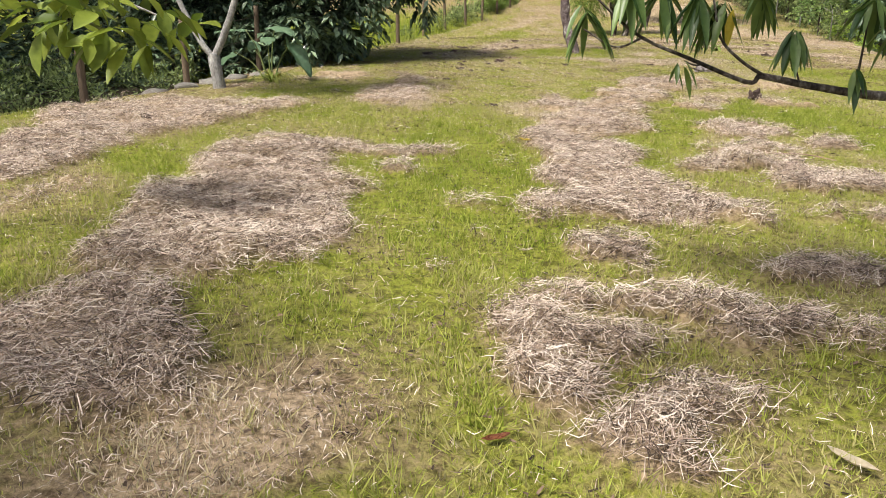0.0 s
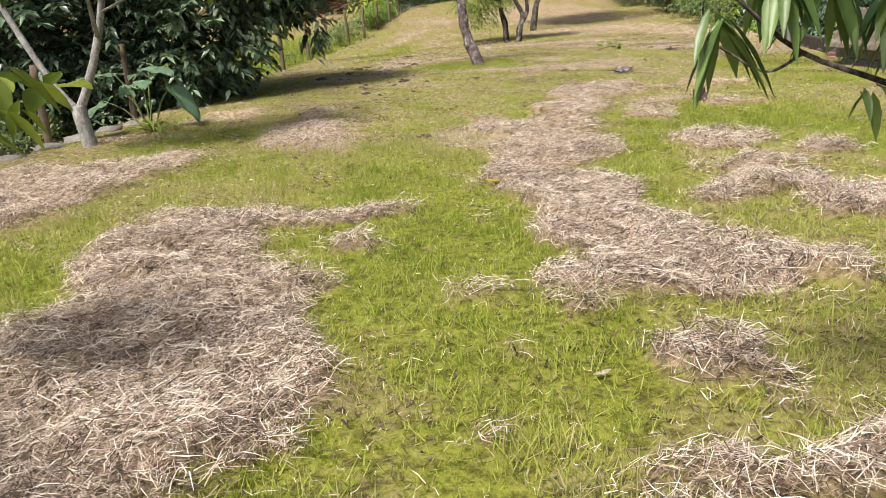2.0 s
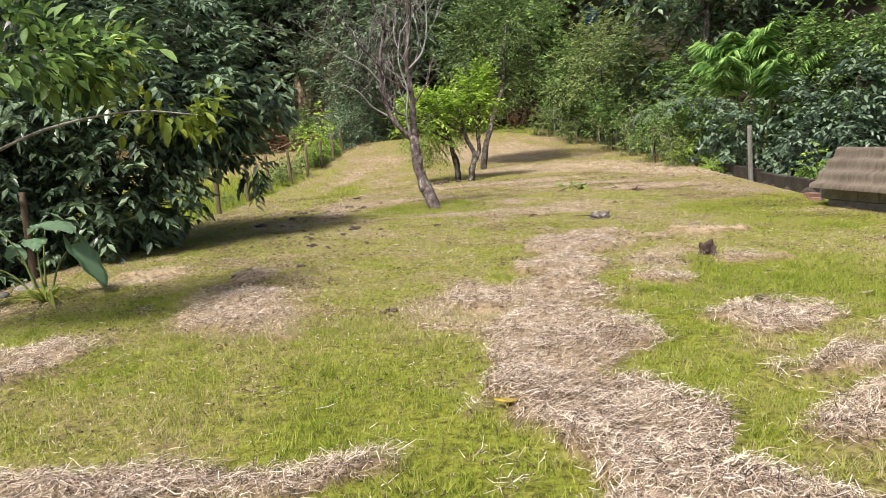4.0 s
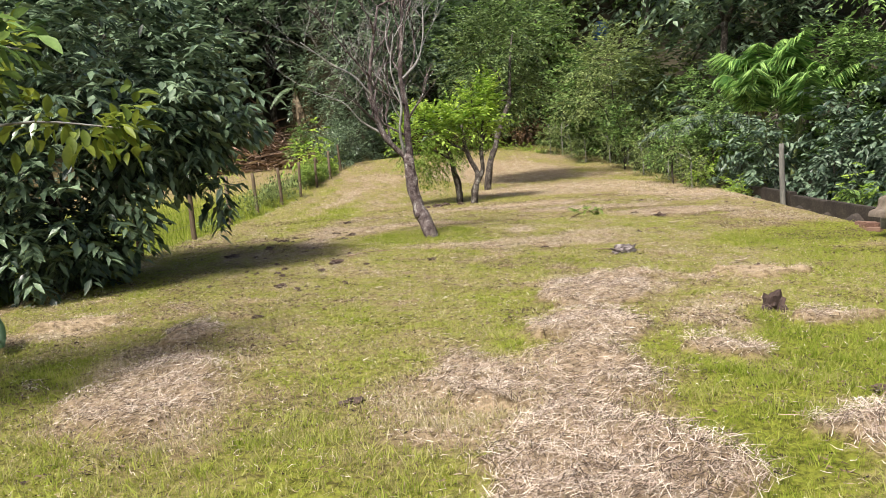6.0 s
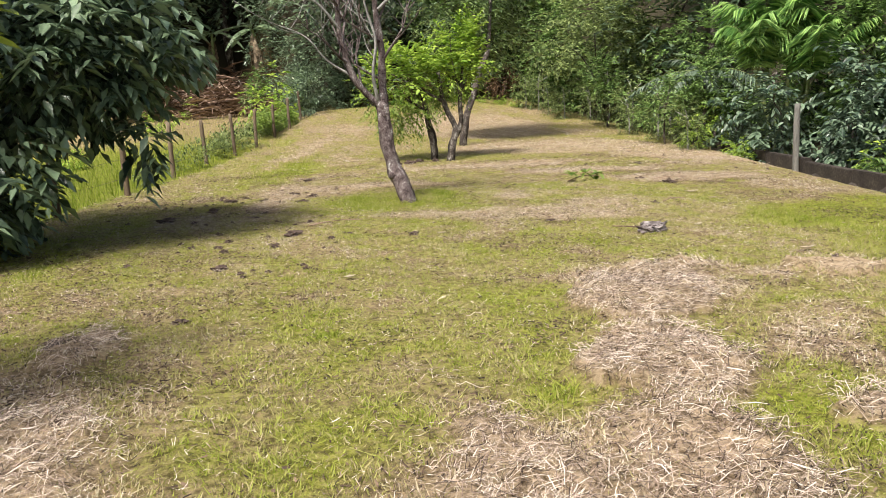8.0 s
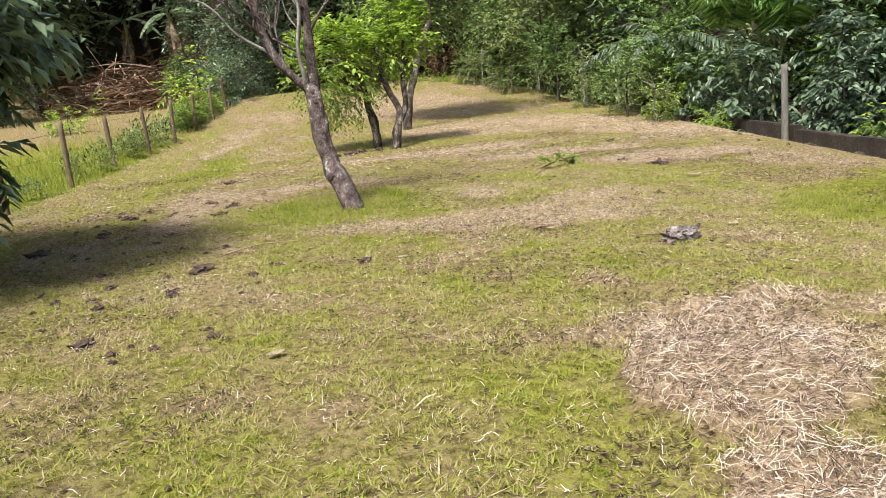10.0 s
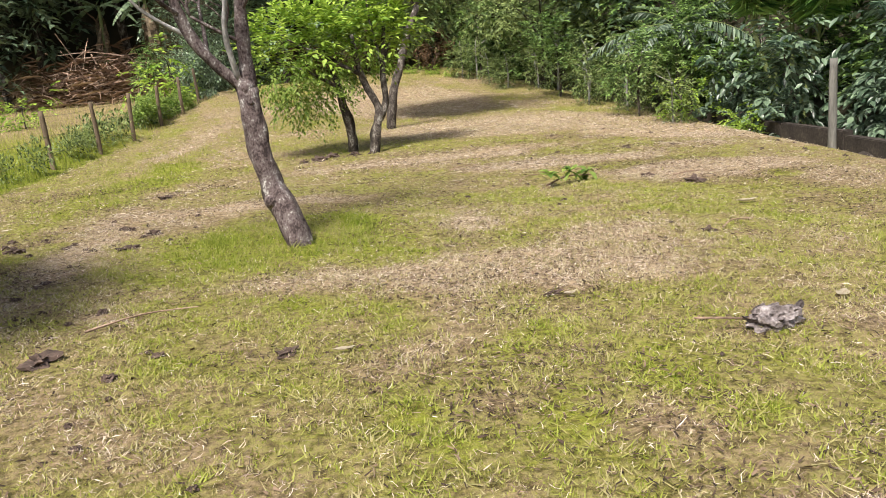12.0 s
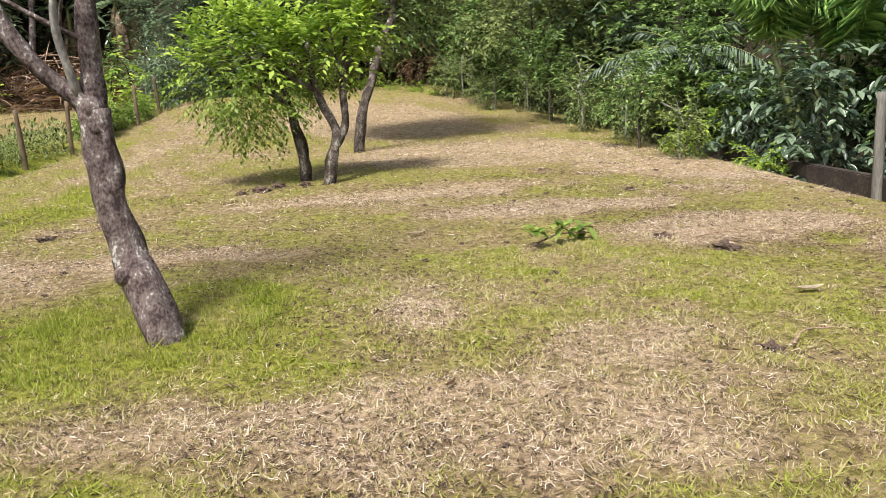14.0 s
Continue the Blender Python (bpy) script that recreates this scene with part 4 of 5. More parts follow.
mango = t
MX, MY, MZ = 3.6, 3.3, gz(3.6, 3.3)
for pts, r0, r1 in ((((0, 0, 0.9), (-0.7, 0.3, 1.01), (-1.62, 0.35, 1.08), (-1.9, 0.35, 1.12), (-2.2, 0.33, 1.18)), 0.028, 0.013), (((-2.2, 0.33, 1.18), (-2.25, 0.33, 1.15), (-2.5, 0.36, 1.25), (-2.75, 0.38, 1.36), (-2.95, 0.38, 1.53)), 0.012, 0.005),
                    (((-2.18, 0.33, 1.18), (-2.3, 0.3, 1.25), (-2.4, 0.3, 1.35), (-2.45, 0.3, 1.53)), 0.009, 0.005), (((-2.72, 0.38, 1.35), (-2.85, 0.36, 1.31), (-3, 0.34, 1.39)), 0.005, 0.003), (((-2.45, 0.35, 1.23), (-2.5, 0.32, 1.23), (-2.55, 0.3, 1.25)), 0.004, 0.003),
                    (((-2, 0.35, 1.13), (-2.03, 0.36, 1.23), (-2.05, 0.36, 1.35)), 0.005, 0.003), (((-1.75, 0.35, 1.1), (-1.74, 0.35, 1.28), (-1.73, 0.35, 1.51)), 0.006, 0.004)):
    bm = bmesh.new()
    tube(bm, pts, r0, r1, 8, 16, 0.3, seed=r0 * 400)
    part("branch", bm, M_DARKBARK, mango, "", True)
part("leaves", whorls("leaves", [(-2.99, 0.36, 1.46), (-2.66, 0.36, 1.55), (-2.5, 0.3, 1.53), (-2.4, 0.33, 1.49), (-2.05, 0.36, 1.37), (-1.72, 0.35, 1.51), (-1.62, 0.3, 1.43), (-2.2, 0.4, 1.55), (-2.8, 0.4, 1.59), (-1.5, 0.35, 1.55)], M_MANGOLEAF, 52), M_MANGOLEAF, mango)
part("leaves", whorls("leaves", [(-2.56, 0.3, 1.25), (-1.77, 0.33, 1.19)], M_MANGOLEAF, 53, 0.11, 0.28, 5), M_MANGOLEAF, mango)
part("leaf", whorls("leaf", [(-2.38, 0.3, 1.45)], M_YELLOWLEAF, 54, 0.2, 0.26, 1), M_YELLOWLEAF, mango, "orange yellow dying leaf")


# ---- fence along the lawn's edge ----
def fence(spots, name, label, height, wires):
    t = thing(name, label, "fence", (spots[0][0], spots[0][1], 0))
    ox, oy = spots[0]
    r = random.Random(len(spots))
    tops = []
    for x, y in spots:
        z = gz(x, y)
        bm = bmesh.new()
        lx, ly = r.uniform(-0.06, 0.06), r.uniform(-0.06, 0.06)
        tube(bm, ((x - ox, y - oy, z - 0.35), (x - ox + lx / 2, y - oy + ly / 2, z + height * 0.5), (x - ox + lx, y - oy + ly, z + height * r.uniform(0.94, 1.05))), 0.06, 0.05, 8, 8, 0.35, seed=x)
        part("post", bm, M_POST, t, "", True)
        tops.append(Vector((x - ox, y - oy, z)))
    for h in wires:
        for a, b in zip(tops, tops[1:]):
            bm = bmesh.new()
            mid = a.lerp(b, 0.5) + Vector((0, 0, h - 0.03))
            tube(bm, (a + Vector((0, 0, h)), mid, b + Vector((0, 0, h))), 0.0035, 0.0035, 4, 5)
            part("wire", bm, M_WIRE, t)
    return t


fence(((-6.2, 9.0), (-5.2, 11.2), (-4.4, 13.3), (-3.75, 15.8), (-3.0, 18.4), (-2.25, 21.0), (-1.5, 23.6), (-0.85, 27.0), (-0.15, 30.3), (0.66, 32.8), (1.4, 35.2), (2.2, 38.0), (3.0, 40.6), (3.75, 43.2)), "fence", "weathered wooden post and wire fence along the lawn", 1.28, (0.35, 0.7, 1.1))
vine_lobes = [(0.30 * (y - 36) - 0.1, y - 36, 0.5 + 0.12 * (i % 3), 0.35, 0.6, 0.42) for i, y in enumerate((37.6, 38.5, 39.4, 40.3, 41.2, 42.1, 43.0))]
t = thing("climbing_vine", "green climbing vine overgrowing the wire fence", "vine", (1.3, 36, gz(1.3, 36)))
part("leaves", crown("leaves", vine_lobes, 6500, 0.10, 0.6, M_FRESHMID, 81, 16, 0.35), M_FRESHMID, t)
part("leaves", crown("leaves", [(b[0] - 0.1, b[1] + 0.2, b[2] - 0.2, *b[3:]) for b in vine_lobes], 4500, 0.10, 0.5, M_OLIVELEAF, 82, 16, 0.35), M_OLIVELEAF, t)
t = thing("dark_hedge", "tall dark shaded hedge end by the fence", "hedge", (4.4, 46, gz(4.4, 46)))
part("leaves", crown("leaves", [(-0.3, -1.5, 0.9, 0.6, 1.0, 0.9), (0.1, 0, 1.1, 0.8, 1.2, 1.1), (-0.5, 1.5, 1.4, 1.0, 1.2, 1.3)], 6000, 0.13, 0.5, M_DARKLEAF, 83, 16, 0.35), M_DARKLEAF, t)

weed = thing("weed", "low leafy weed clump by the fence", "weed", (0, 0, 0), "weeds by the fence")
part("leaves", crown("leaves", [(0, 0, 0.22, 0.3, 0.35, 0.2), (0.1, 0.25, 0.35, 0.2, 0.2, 0.22)], 420, 0.08, 0.35, M_OLIVELEAF, 91, 14, 0.45, hang=-0.5), M_OLIVELEAF, weed)
place(weed, [(-0.75, 28.6, 1.1), (-0.5, 29.6, 1.3), (0.0, 31.6, 1.3), (0.3, 32.2, 1.1), (0.6, 33.6, 1.5), (1.0, 34.5, 1.6), (-1.2, 25.6, 0.8), (1.2, 35.2, 1.5), (-4.6, 26.0, 1.2), (0.3, 33.2, 1.0), (-6.2, 11.6, 1.3), (-5.9, 12.6, 1.4), (-6.6, 12.9, 1.6), (-7.2, 12.0, 1.6), (-5.2, 13.6, 1.2), (-6.0, 14.2, 1.5), (-4.9, 14.6, 1.1), (-7.4, 13.6, 1.7), (-8.0, 11.2, 1.6), (-5.3, 12.4, 0.9)], 8)

shrub_e = prototype("shrub", "dark shaded shrub behind the fence", 3.4, 1.9, M_DARKLEAF, 3600, 0.2, 0.42, 75, low=-0.1, twig=0.5, gaps=0.4, group="shrubs behind the fence")
place(shrub_e, [(-5.6, 16.4, 1.0), (-7.2, 15.6, 1.1), (-8.8, 14.6, 1.1), (-4.9, 18.2, 1.0), (-10.2, 13.2, 1.1), (-6.6, 18.0, 1.2), (-9.0, 17.5, 1.3), (-4.3, 20.0, 0.7), (-6.0, 20.5, 0.9), (5.4, 49.0, 0.9), (6.4, 51.5, 1.2), (4.9, 53.0, 1.1), (4.0, 59.0, 1.3), (5.2, 56.5, 1.3), (7.4, 49.0, 1.1), (6.0, 47.6, 0.6)], 9)


# ---- elephant ear and strap-leaved plant ----
def heart_leaf(base, way, length, width, sag, tip_down):
    """A heart-shaped leaf blade with a folded midrib; base is the stalk's joint."""
    bm = bmesh.new()
    w = Vector(way).normalized()
    s = w.cross(Vector((0, 0, 1))).normalized()
    up = s.cross(w)
    rows = []
    for i in range(13):
        f = -0.28 + 1.28 * i / 12
        half = 0.5 * width * (max(0.0, 1 - ((f - 0.12) / 0.9) ** 2) ** 0.75 if f > 0.12 else max(0.0, 1 - ((0.12 - f) / 0.42) ** 2) ** 0.5)
        gap = 0.16 * width * max(0, -f / 0.28)
        row = []
        for k in (-1, -0.55, 0, 0.55, 1):
            lat = k * max(half, 0.004)
            if f < 0 and abs(lat) < gap:
                lat = math.copysign(gap, k) if k else 0
            p = Vector(base) + w * f * length + s * lat + up * (0.10 * abs(lat) + 0.015 * math.sin(14 * f + 3 * k)) - Vector((0, 0, 1)) * (sag * f * abs(f) * length + tip_down * abs(lat))
            row.append(bm.verts.new(p))
        rows.append(row)
    for i, (a, b) in enumerate(zip(rows, rows[1:])):
        for k in range(4):
            if i < 3 and k in (1, 2):
                continue
            bm.faces.new((a[k], a[k + 1], b[k + 1], b[k]))
    bmesh.ops.solidify(bm, geom=bm.faces[:], thickness=0.004)
    return bm


x0, y0 = -2.95, 13.15
t = thing("elephant_ear", "elephant ear plant with large pale green leaves", "plant", (x0, y0, gz(x0, y0)))
for i, (bx_, by_, bz_, way, ln, wd, sag) in enumerate(((-0.35, 0.0, 0.82, (-1, -0.1, 0.12), 0.5, 0.34, 0.2), (0.12, 0.05, 0.86, (0.6, -0.5, 0.05), 0.44, 0.42, 0.35), (0.42, -0.05, 0.62, (0.5, -0.3, -0.75), 0.55, 0.36, 0.2), (-0.52, -0.15, 0.48, (-0.7, -0.4, -0.35), 0.46, 0.36, 0.3), (0.02, -0.1, 0.7, (0.2, -0.9, 0.0), 0.32, 0.26, 0.3), (-0.25, 0.1, 0.5, (-0.2, 0.5, 0.5), 0.3, 0.22, 0.2))):
    leaf = part("leaf", heart_leaf((bx_, by_, bz_), way, ln, wd, sag, 0.25), M_EARLEAF, t, "", True)
    bm = bmesh.new()
    tube(bm, ((bx_ * 0.12, by_ * 0.1, -0.02), (bx_ * 0.5, by_ * 0.5, bz_ * 0.62), (bx_, by_, bz_)), 0.016, 0.007, 6, 9)
    part("stalk", bm, M_STALK, t, "", True)


def straps(name, n, length, width, material, seed, spread=1.0):
    r = np.random.default_rng(seed)
    rows = []
    a = r.uniform(0, 6.283, n)
    el = r.uniform(0.5, 1.25, n)
    ln = length * r.uniform(0.6, 1.15, n)
    d = np.stack([np.cos(a), np.sin(a)], -1)
    s = np.stack([-np.sin(a), np.cos(a), np.zeros(n)], -1)
    for k in range(6):
        f = k / 5
        out = (0.04 + np.cos(el) * f * ln + 0.35 * ln * f * f * spread)
        z = np.sin(el) * ln * f - 0.75 * ln * f ** 2.4 * spread
        c = np.stack([d[:, 0] * out, d[:, 1] * out, np.maximum(z, 0.01)], -1)
        w = width * (0.9, 1, 1, 0.8, 0.5, 0.05)[k] / 2
        rows += [c - s * w, c + s * w]
    v = np.stack(rows, 1).reshape(-1, 3)
    q = np.array([(2 * k, 2 * k + 1, 2 * k + 3, 2 * k + 2) for k in range(5)])
    return mesh_from(name, v, (np.arange(n)[:, None, None] * 12 + q[None]).reshape(-1, 4), material)


x0, y0 = -2.85, 12.85
t = thing("strap_leaf_plant", "clump of yellow-green strap leaves on the lawn's edge", "plant", (x0, y0, gz(x0, y0)))
part("leaves", straps("leaves", 46, 0.62, 0.03, M_STRAPLEAF, 5), M_STRAPLEAF, t)

# ---- stones on the lawn's edge ----
stone = solo("edge_stone", lump(0.2, 3, 0.4, 2, 0.3), M_CONCRETE, "flat pale mossy stone edging the lawn", "stone", group="edging stones", smooth=True)
place(stone, [(-4.95, 10.6, 0.8), (-4.7, 11.2, 0.9), (-4.4, 11.8, 1.0), (-4.1, 12.4, 0.9), (-3.9, 13.0, 1.1), (-3.65, 13.6, 1.0), (-3.4, 14.2, 0.9), (-6.4, 10.8, 1.4), (-6.9, 11.4, 1.3), (-7.5, 10.6, 1.5), (-5.9, 11.2, 1.0)], 10, 0.0)


# ---- palms, tree fern and banana plants ----
def frond(length, leaflets, leaf_len, width, elev, arch, material, seed, gap=0.0):
    """A feathered frond from the origin along +x: a rib with two rows of leaflets in one mesh."""
    r = np.random.default_rng(seed)
    f = np.linspace(0.18, 1, leaflets)
    px = np.cos(elev) * f * length + 0.12 * length * f * f
    pz = np.sin(elev) * f * length - arch * length * f ** 2.2
    pos = np.stack([px, np.zeros_like(px), pz], -1)
    tan = np.gradient(pos, axis=0)
    tan /= np.linalg.norm(tan, axis=1, keepdims=True)
    P, W, U, L = [], [], [], []
    for sgn in (-1, 1):
        P.append(pos)
        W.append(tan * 0.6 + np.array([0, sgn, 0]) * 0.9 + np.array([0, 0, -0.5]) + r.normal(0, 0.12, pos.shape))
        U.append(np.tile([0, 0, 1.0], (leaflets, 1)) + r.normal(0, 0.25, pos.shape))
        L.append(leaf_len * np.sin(np.clip(f * 2.6 + 0.25, 0, 3.0)) ** 0.7 * r.uniform(0.85, 1.1, leaflets))
    L = np.concatenate(L)
    return leaf_mesh("frond", np.concatenate(P), np.concatenate(W), np.concatenate(U), L, np.full(len(L), width), material, False, 0.3), [tuple(p) for p in pos[::max(1, leaflets // 6)]]


def feather_plant(name, label, category, at, stems, count, length, leaflets, leaf_len, width, material, seed, lean=(0.9, 1.4), arch=(0.3, 0.7), bark=M_STALK):
    t = thing(name, label, category, at)
    r = random.Random(seed)
    protos = [frond(length, leaflets, leaf_len, width, r.uniform(*lean), r.uniform(*arch), material, seed + i) for i in range(5)]
    for sx_, sy_, h in stems:
        bm = bmesh.new()
        tube(bm, ((sx_ * 0.4, sy_ * 0.4, -0.2), (sx_ * 0.6, sy_ * 0.6, h * 0.5), (sx_, sy_, h)), 0.06, 0.045, 8, 8, 0.2, seed=seed)
        part("stem", bm, bark, t, "", True)
        for i in range(count):
            me, rib = r.choice(protos)
            ob = part("frond", me, material, t)
            m = pose(sx_, sy_, h, 0, 0, 360 * i / count + r.uniform(-20, 20)) @ Matrix.Scale(r.uniform(0.8, 1.1), 4)
            ob.matrix_basis = m
            bm = bmesh.new()
            tube(bm, [(0, 0, 0)] + rib, 0.018, 0.004, 5, 10)
            rb = part("rib", bm, M_STALK, ob)
    return t


x0, y0 = 14.7, 25.4
feather_plant("palm", "clustered palm with arching bright green fronds", "palm", (x0, y0, gz(x0, y0)), ((0, 0, 2.3), (0.8, 0.3, 2.0), (-0.8, 0.2, 2.0), (0.2, -0.5, 1.7), (-0.3, 0.5, 2.5)), 10, 3.1, 46, 0.68, 0.034, M_PALMLEAF, 5, (1.15, 1.5), (0.1, 0.6))
x0, y0 = 15.7, 30.6
feather_plant("tree_fern", "tree fern with pale feathery drooping fronds", "fern", (x0, y0, gz(x0, y0)), ((0, 0, 2.2),), 12, 2.2, 44, 0.42, 0.06, M_GREYLEAF, 8, (0.2, 0.7), (0.35, 0.6), M_DARKBARK)
x0, y0 = 12.9, 20.0
feather_plant("cycad", "low dark spiky plant with feathered leaves by the wall", "plant", (x0, y0, gz(x0, y0)), ((0, 0, 0.2),), 10, 0.9, 26, 0.25, 0.03, M_MIDLEAF, 12, (0.4, 1.0), (0.3, 0.6))


def banana_blade(length, width, seed, droop, tears=7):
    """A long torn banana leaf along +x."""
    bm = bmesh.new()
    r = random.Random(seed)
    n = 16
    for sgn in (-1, 1):
        drop = 0.0
        for i in range(n):
            f0, f1 = i / n, (i + 1) / n - (0.012 if r.random() < tears / n else 0)
            if r.random() < tears / n:
                drop = r.uniform(0.0, 0.5)
            q = []
            for f, k in ((f0, 0), (f1, 0), (f1, 1), (f0, 1)):
                w = width / 2 * math.sin(math.pi * min(0.98, 0.06 + f * 0.92)) ** 0.6
                q.append(bm.verts.new((f * length * (1 - 0.25 * droop * f), sgn * k * w * (1 - 0.3 * drop), length * (0.5 * f * (1 - droop) - droop * 0.75 * f * f) - k * w * (0.25 + drop))))
            bm.faces.new(q)
    return bm


def banana(at, label, h, green, dead, seed, size=1.9):
    t = thing("banana_plant", label, "banana plant", at)
    r = random.Random(seed)
    bm = bmesh.new()
    tube(bm, ((0, 0, -0.3), (0.05, 0, h * 0.5), (0.1, 0, h)), 0.16, 0.08, 10, 8, 0.2)
    part("stem", bm, M_STALK, t, "", True)
    for i in range(green):
        ob = part("leaf", banana_blade(size * r.uniform(0.8, 1.1), 0.5, seed + i, r.uniform(0.2, 0.8)), M_BANANALEAF, t)
        ob.matrix_basis = pose(0.1, 0, h, 0, 0, 360 * i / green + r.uniform(-25, 25))
    for i in range(dead):
        ob = part("dead_leaf", banana_blade(size * r.uniform(0.8, 1.1), 0.3, seed + 50 + i, 1.0, 12), M_DRYLEAF, t, "hanging dry brown leaf")
        ob.matrix_basis = pose(0.1, 0, h * r.uniform(0.75, 0.98), 0, r.uniform(40, 62), r.uniform(0, 360))
    return t


banana((2.6, 57.5, gz(2.6, 57.5)), "banana plant with hanging dead brown leaves", 5.0, 5, 14, 3, 3.0)
banana((0.2, 62.0, gz(0.2, 62)), "banana plant with grey torn leaves", 5.0, 6, 10, 4, 3.0)
banana((16.6, 32.0, gz(16.6, 32)), "banana plant with broad pale green leaves", 1.4, 7, 3, 6, 2.0)
banana((18.2, 33.5, gz(18.2, 33.5)), "banana plant with torn green leaves", 1.8, 6, 3, 7, 2.0)

# ---- brush pile on the field ----
r2 = np.random.default_rng(23)
x0, y0 = 0.2, 56.0
t = thing("brush_pile", "large pile of dry brown cut branches on the field", "brush pile", (x0, y0, gz(x0, y0)))
for k in range(150):
    a, rad = r2.uniform(0, 6.283), r2.random() ** 0.6
    cx, cy = math.cos(a) * rad * 3.6, math.sin(a) * rad * 2.0
    top = 2.3 * (1 - rad ** 1.6) * r2.random() + 0.1
    d = Vector((r2.normal(0, 1.0), r2.normal(0, 0.6), r2.normal(0, 0.22))).normalized() * r2.uniform(0.8, 1.8)
    p = Vector((cx, cy, top))
    bm = bmesh.new()
    tube(bm, (p - d, p + Vector((0, 0, r2.normal(0.05, 0.12))), p + d), r2.uniform(0.018, 0.05), 0.01, 5, 5, 0.2)
    part("stick", bm, M_TWIG, t)
tw = leaf_mesh("twigs", np.stack([r2.normal(0, 1.7, 2600), r2.normal(0, 1.0, 2600), np.abs(r2.normal(0, 0.95, 2600)) + 0.05], -1), r2.normal(0, 1, (2600, 3)) * [1, 1, 0.3], np.tile([0, 0, 1.0], (2600, 1)), r2.uniform(0.5, 1.5, 2600), r2.uniform(0.03, 0.06, 2600), M_TWIG)
tagged(part("brushwood", tw, M_TWIG, t), kind="stuff")


# ---- wall, post, shed and clutter on the lower side of the lawn ----
def box(bm, x0, x1, y0, y1, z0, z1):
    v = [bm.verts.new(p) for p in ((x0, y0, z0), (x1, y0, z0), (x1, y1, z0), (x0, y1, z0), (x0, y0, z1), (x1, y0, z1), (x1, y1, z1), (x0, y1, z1))]
    for f in ((3, 2, 1, 0), (4, 5, 6, 7), (0, 1, 5, 4), (1, 2, 6, 5), (2, 3, 7, 6), (3, 0, 4, 7)):
        bm.faces.new([v[i] for i in f])


def bevelled(size, bevel, seed=0, rough=0.0):
    bm = bmesh.new()
    box(bm, -size[0] / 2, size[0] / 2, -size[1] / 2, size[1] / 2, 0, size[2])
    bmesh.ops.bevel(bm, geom=bm.edges[:], offset=bevel, segments=2, affect="EDGES")
    for v in bm.verts:
        v.co += Vector((noise.noise(v.co * 9 + Vector((seed, 0, 0))), noise.noise(v.co * 9 + Vector((0, seed, 0))), noise.noise(v.co * 9 + Vector((0, 0, seed))))) * rough
    return bm


wall = tagged(new("wall_low"), "low dark mossy concrete retaining wall", "wall", kind="structure")
wall_pts = [(9.75, 15.6), (10.35, 17.6), (10.95, 19.6), (11.6, 21.6), (12.2, 23.6), (12.75, 25.6), (13.25, 27.4)]
for i, ((ax, ay), (bx_, by_)) in enumerate(zip(wall_pts, wall_pts[1:])):
    ln, ang = math.hypot(bx_ - ax, by_ - ay), math.degrees(math.atan2(by_ - ay, bx_ - ax))
    mx, my = (ax + bx_) / 2, (ay + by_) / 2
    zt = float(lawn_height(np.array([mx]), np.array([my]))[0])
    w = part("wall_block", bevelled((ln - 0.015, 0.16, 0.75), 0.015, i, 0.012), M_WALL, wall)
    w.matrix_basis = pose(mx + 0.6, my, zt - 0.68 + 0.04 * (i % 2), 0, 0, ang)

x0, y0 = 12.0, 21.75
t = thing("post", "grey weathered wooden post by the low wall", "post", (x0, y0, -0.35))
bm = bmesh.new()
tube(bm, ((0, 0, -0.2), (0.01, 0, 0.8), (0.03, 0.02, 1.5)), 0.07, 0.06, 10, 10, 0.2)
part("shaft", bm, M_GREYPOST, t, "", True)
bm = bmesh.new()
tube(bm, ((0.03, -0.07, 1.38), (0.035, 0.02, 1.385), (0.04, 0.1, 1.38)), 0.006, 0.006, 5, 5)
part("nail", bm, M_WIRE, t)

# shed of blocks with a corrugated sheet
t = thing("shed", "low block shed with a leaning corrugated sheet", "shed", (8.95, 13.4, -0.25))
for i in range(8):
    for j in range(2):
        b = part("block", bevelled((0.14, 0.44, 0.2), 0.01, i + 9 * j, 0.006), M_CONCRETE, t)
        b.matrix_basis = pose(0.12, -1.6 + 0.45 * i + (0.2 if j else 0), 0.21 * j - 0.02)
bm = bmesh.new()
grid = []
for i in range(45):
    f = i / 44
    row = []
    for yv in (-1.95, -1.0, 0.0, 1.0, 1.85):
        row.append(bm.verts.new((-0.28 + 0.62 * f + 0.022 * math.sin(f * 3.5 * 2 * math.pi) * -0.9, yv + 0.03 * math.sin(yv * 3), 0.40 + 0.64 * f + 0.022 * math.sin(f * 3.5 * 2 * math.pi) * 0.9 + 0.01 * yv)))
    grid.append(row)
for a, b in zip(grid, grid[1:]):
    for k in range(4):
        bm.faces.new((a[k], a[k + 1], b[k + 1], b[k]))
bmesh.ops.solidify(bm, geom=bm.faces[:], thickness=0.008)
part("corrugated_sheet", bm, M_SHEET, t, "weathered grey-brown corrugated fibre cement sheet")
bm = bmesh.new()
box(bm, 0.2, 0.9, -1.8, 1.7, 0.0, 0.85)
part("back_wall", bm, M_CONCRETE, t)
bm = bmesh.new()
tube(bm, ((0.05, -1.9, 0.42), (0.06, 0, 0.43), (0.05, 1.8, 0.42)), 0.04, 0.04, 6, 6, 0.2)
part("beam", bm, M_POST, t)

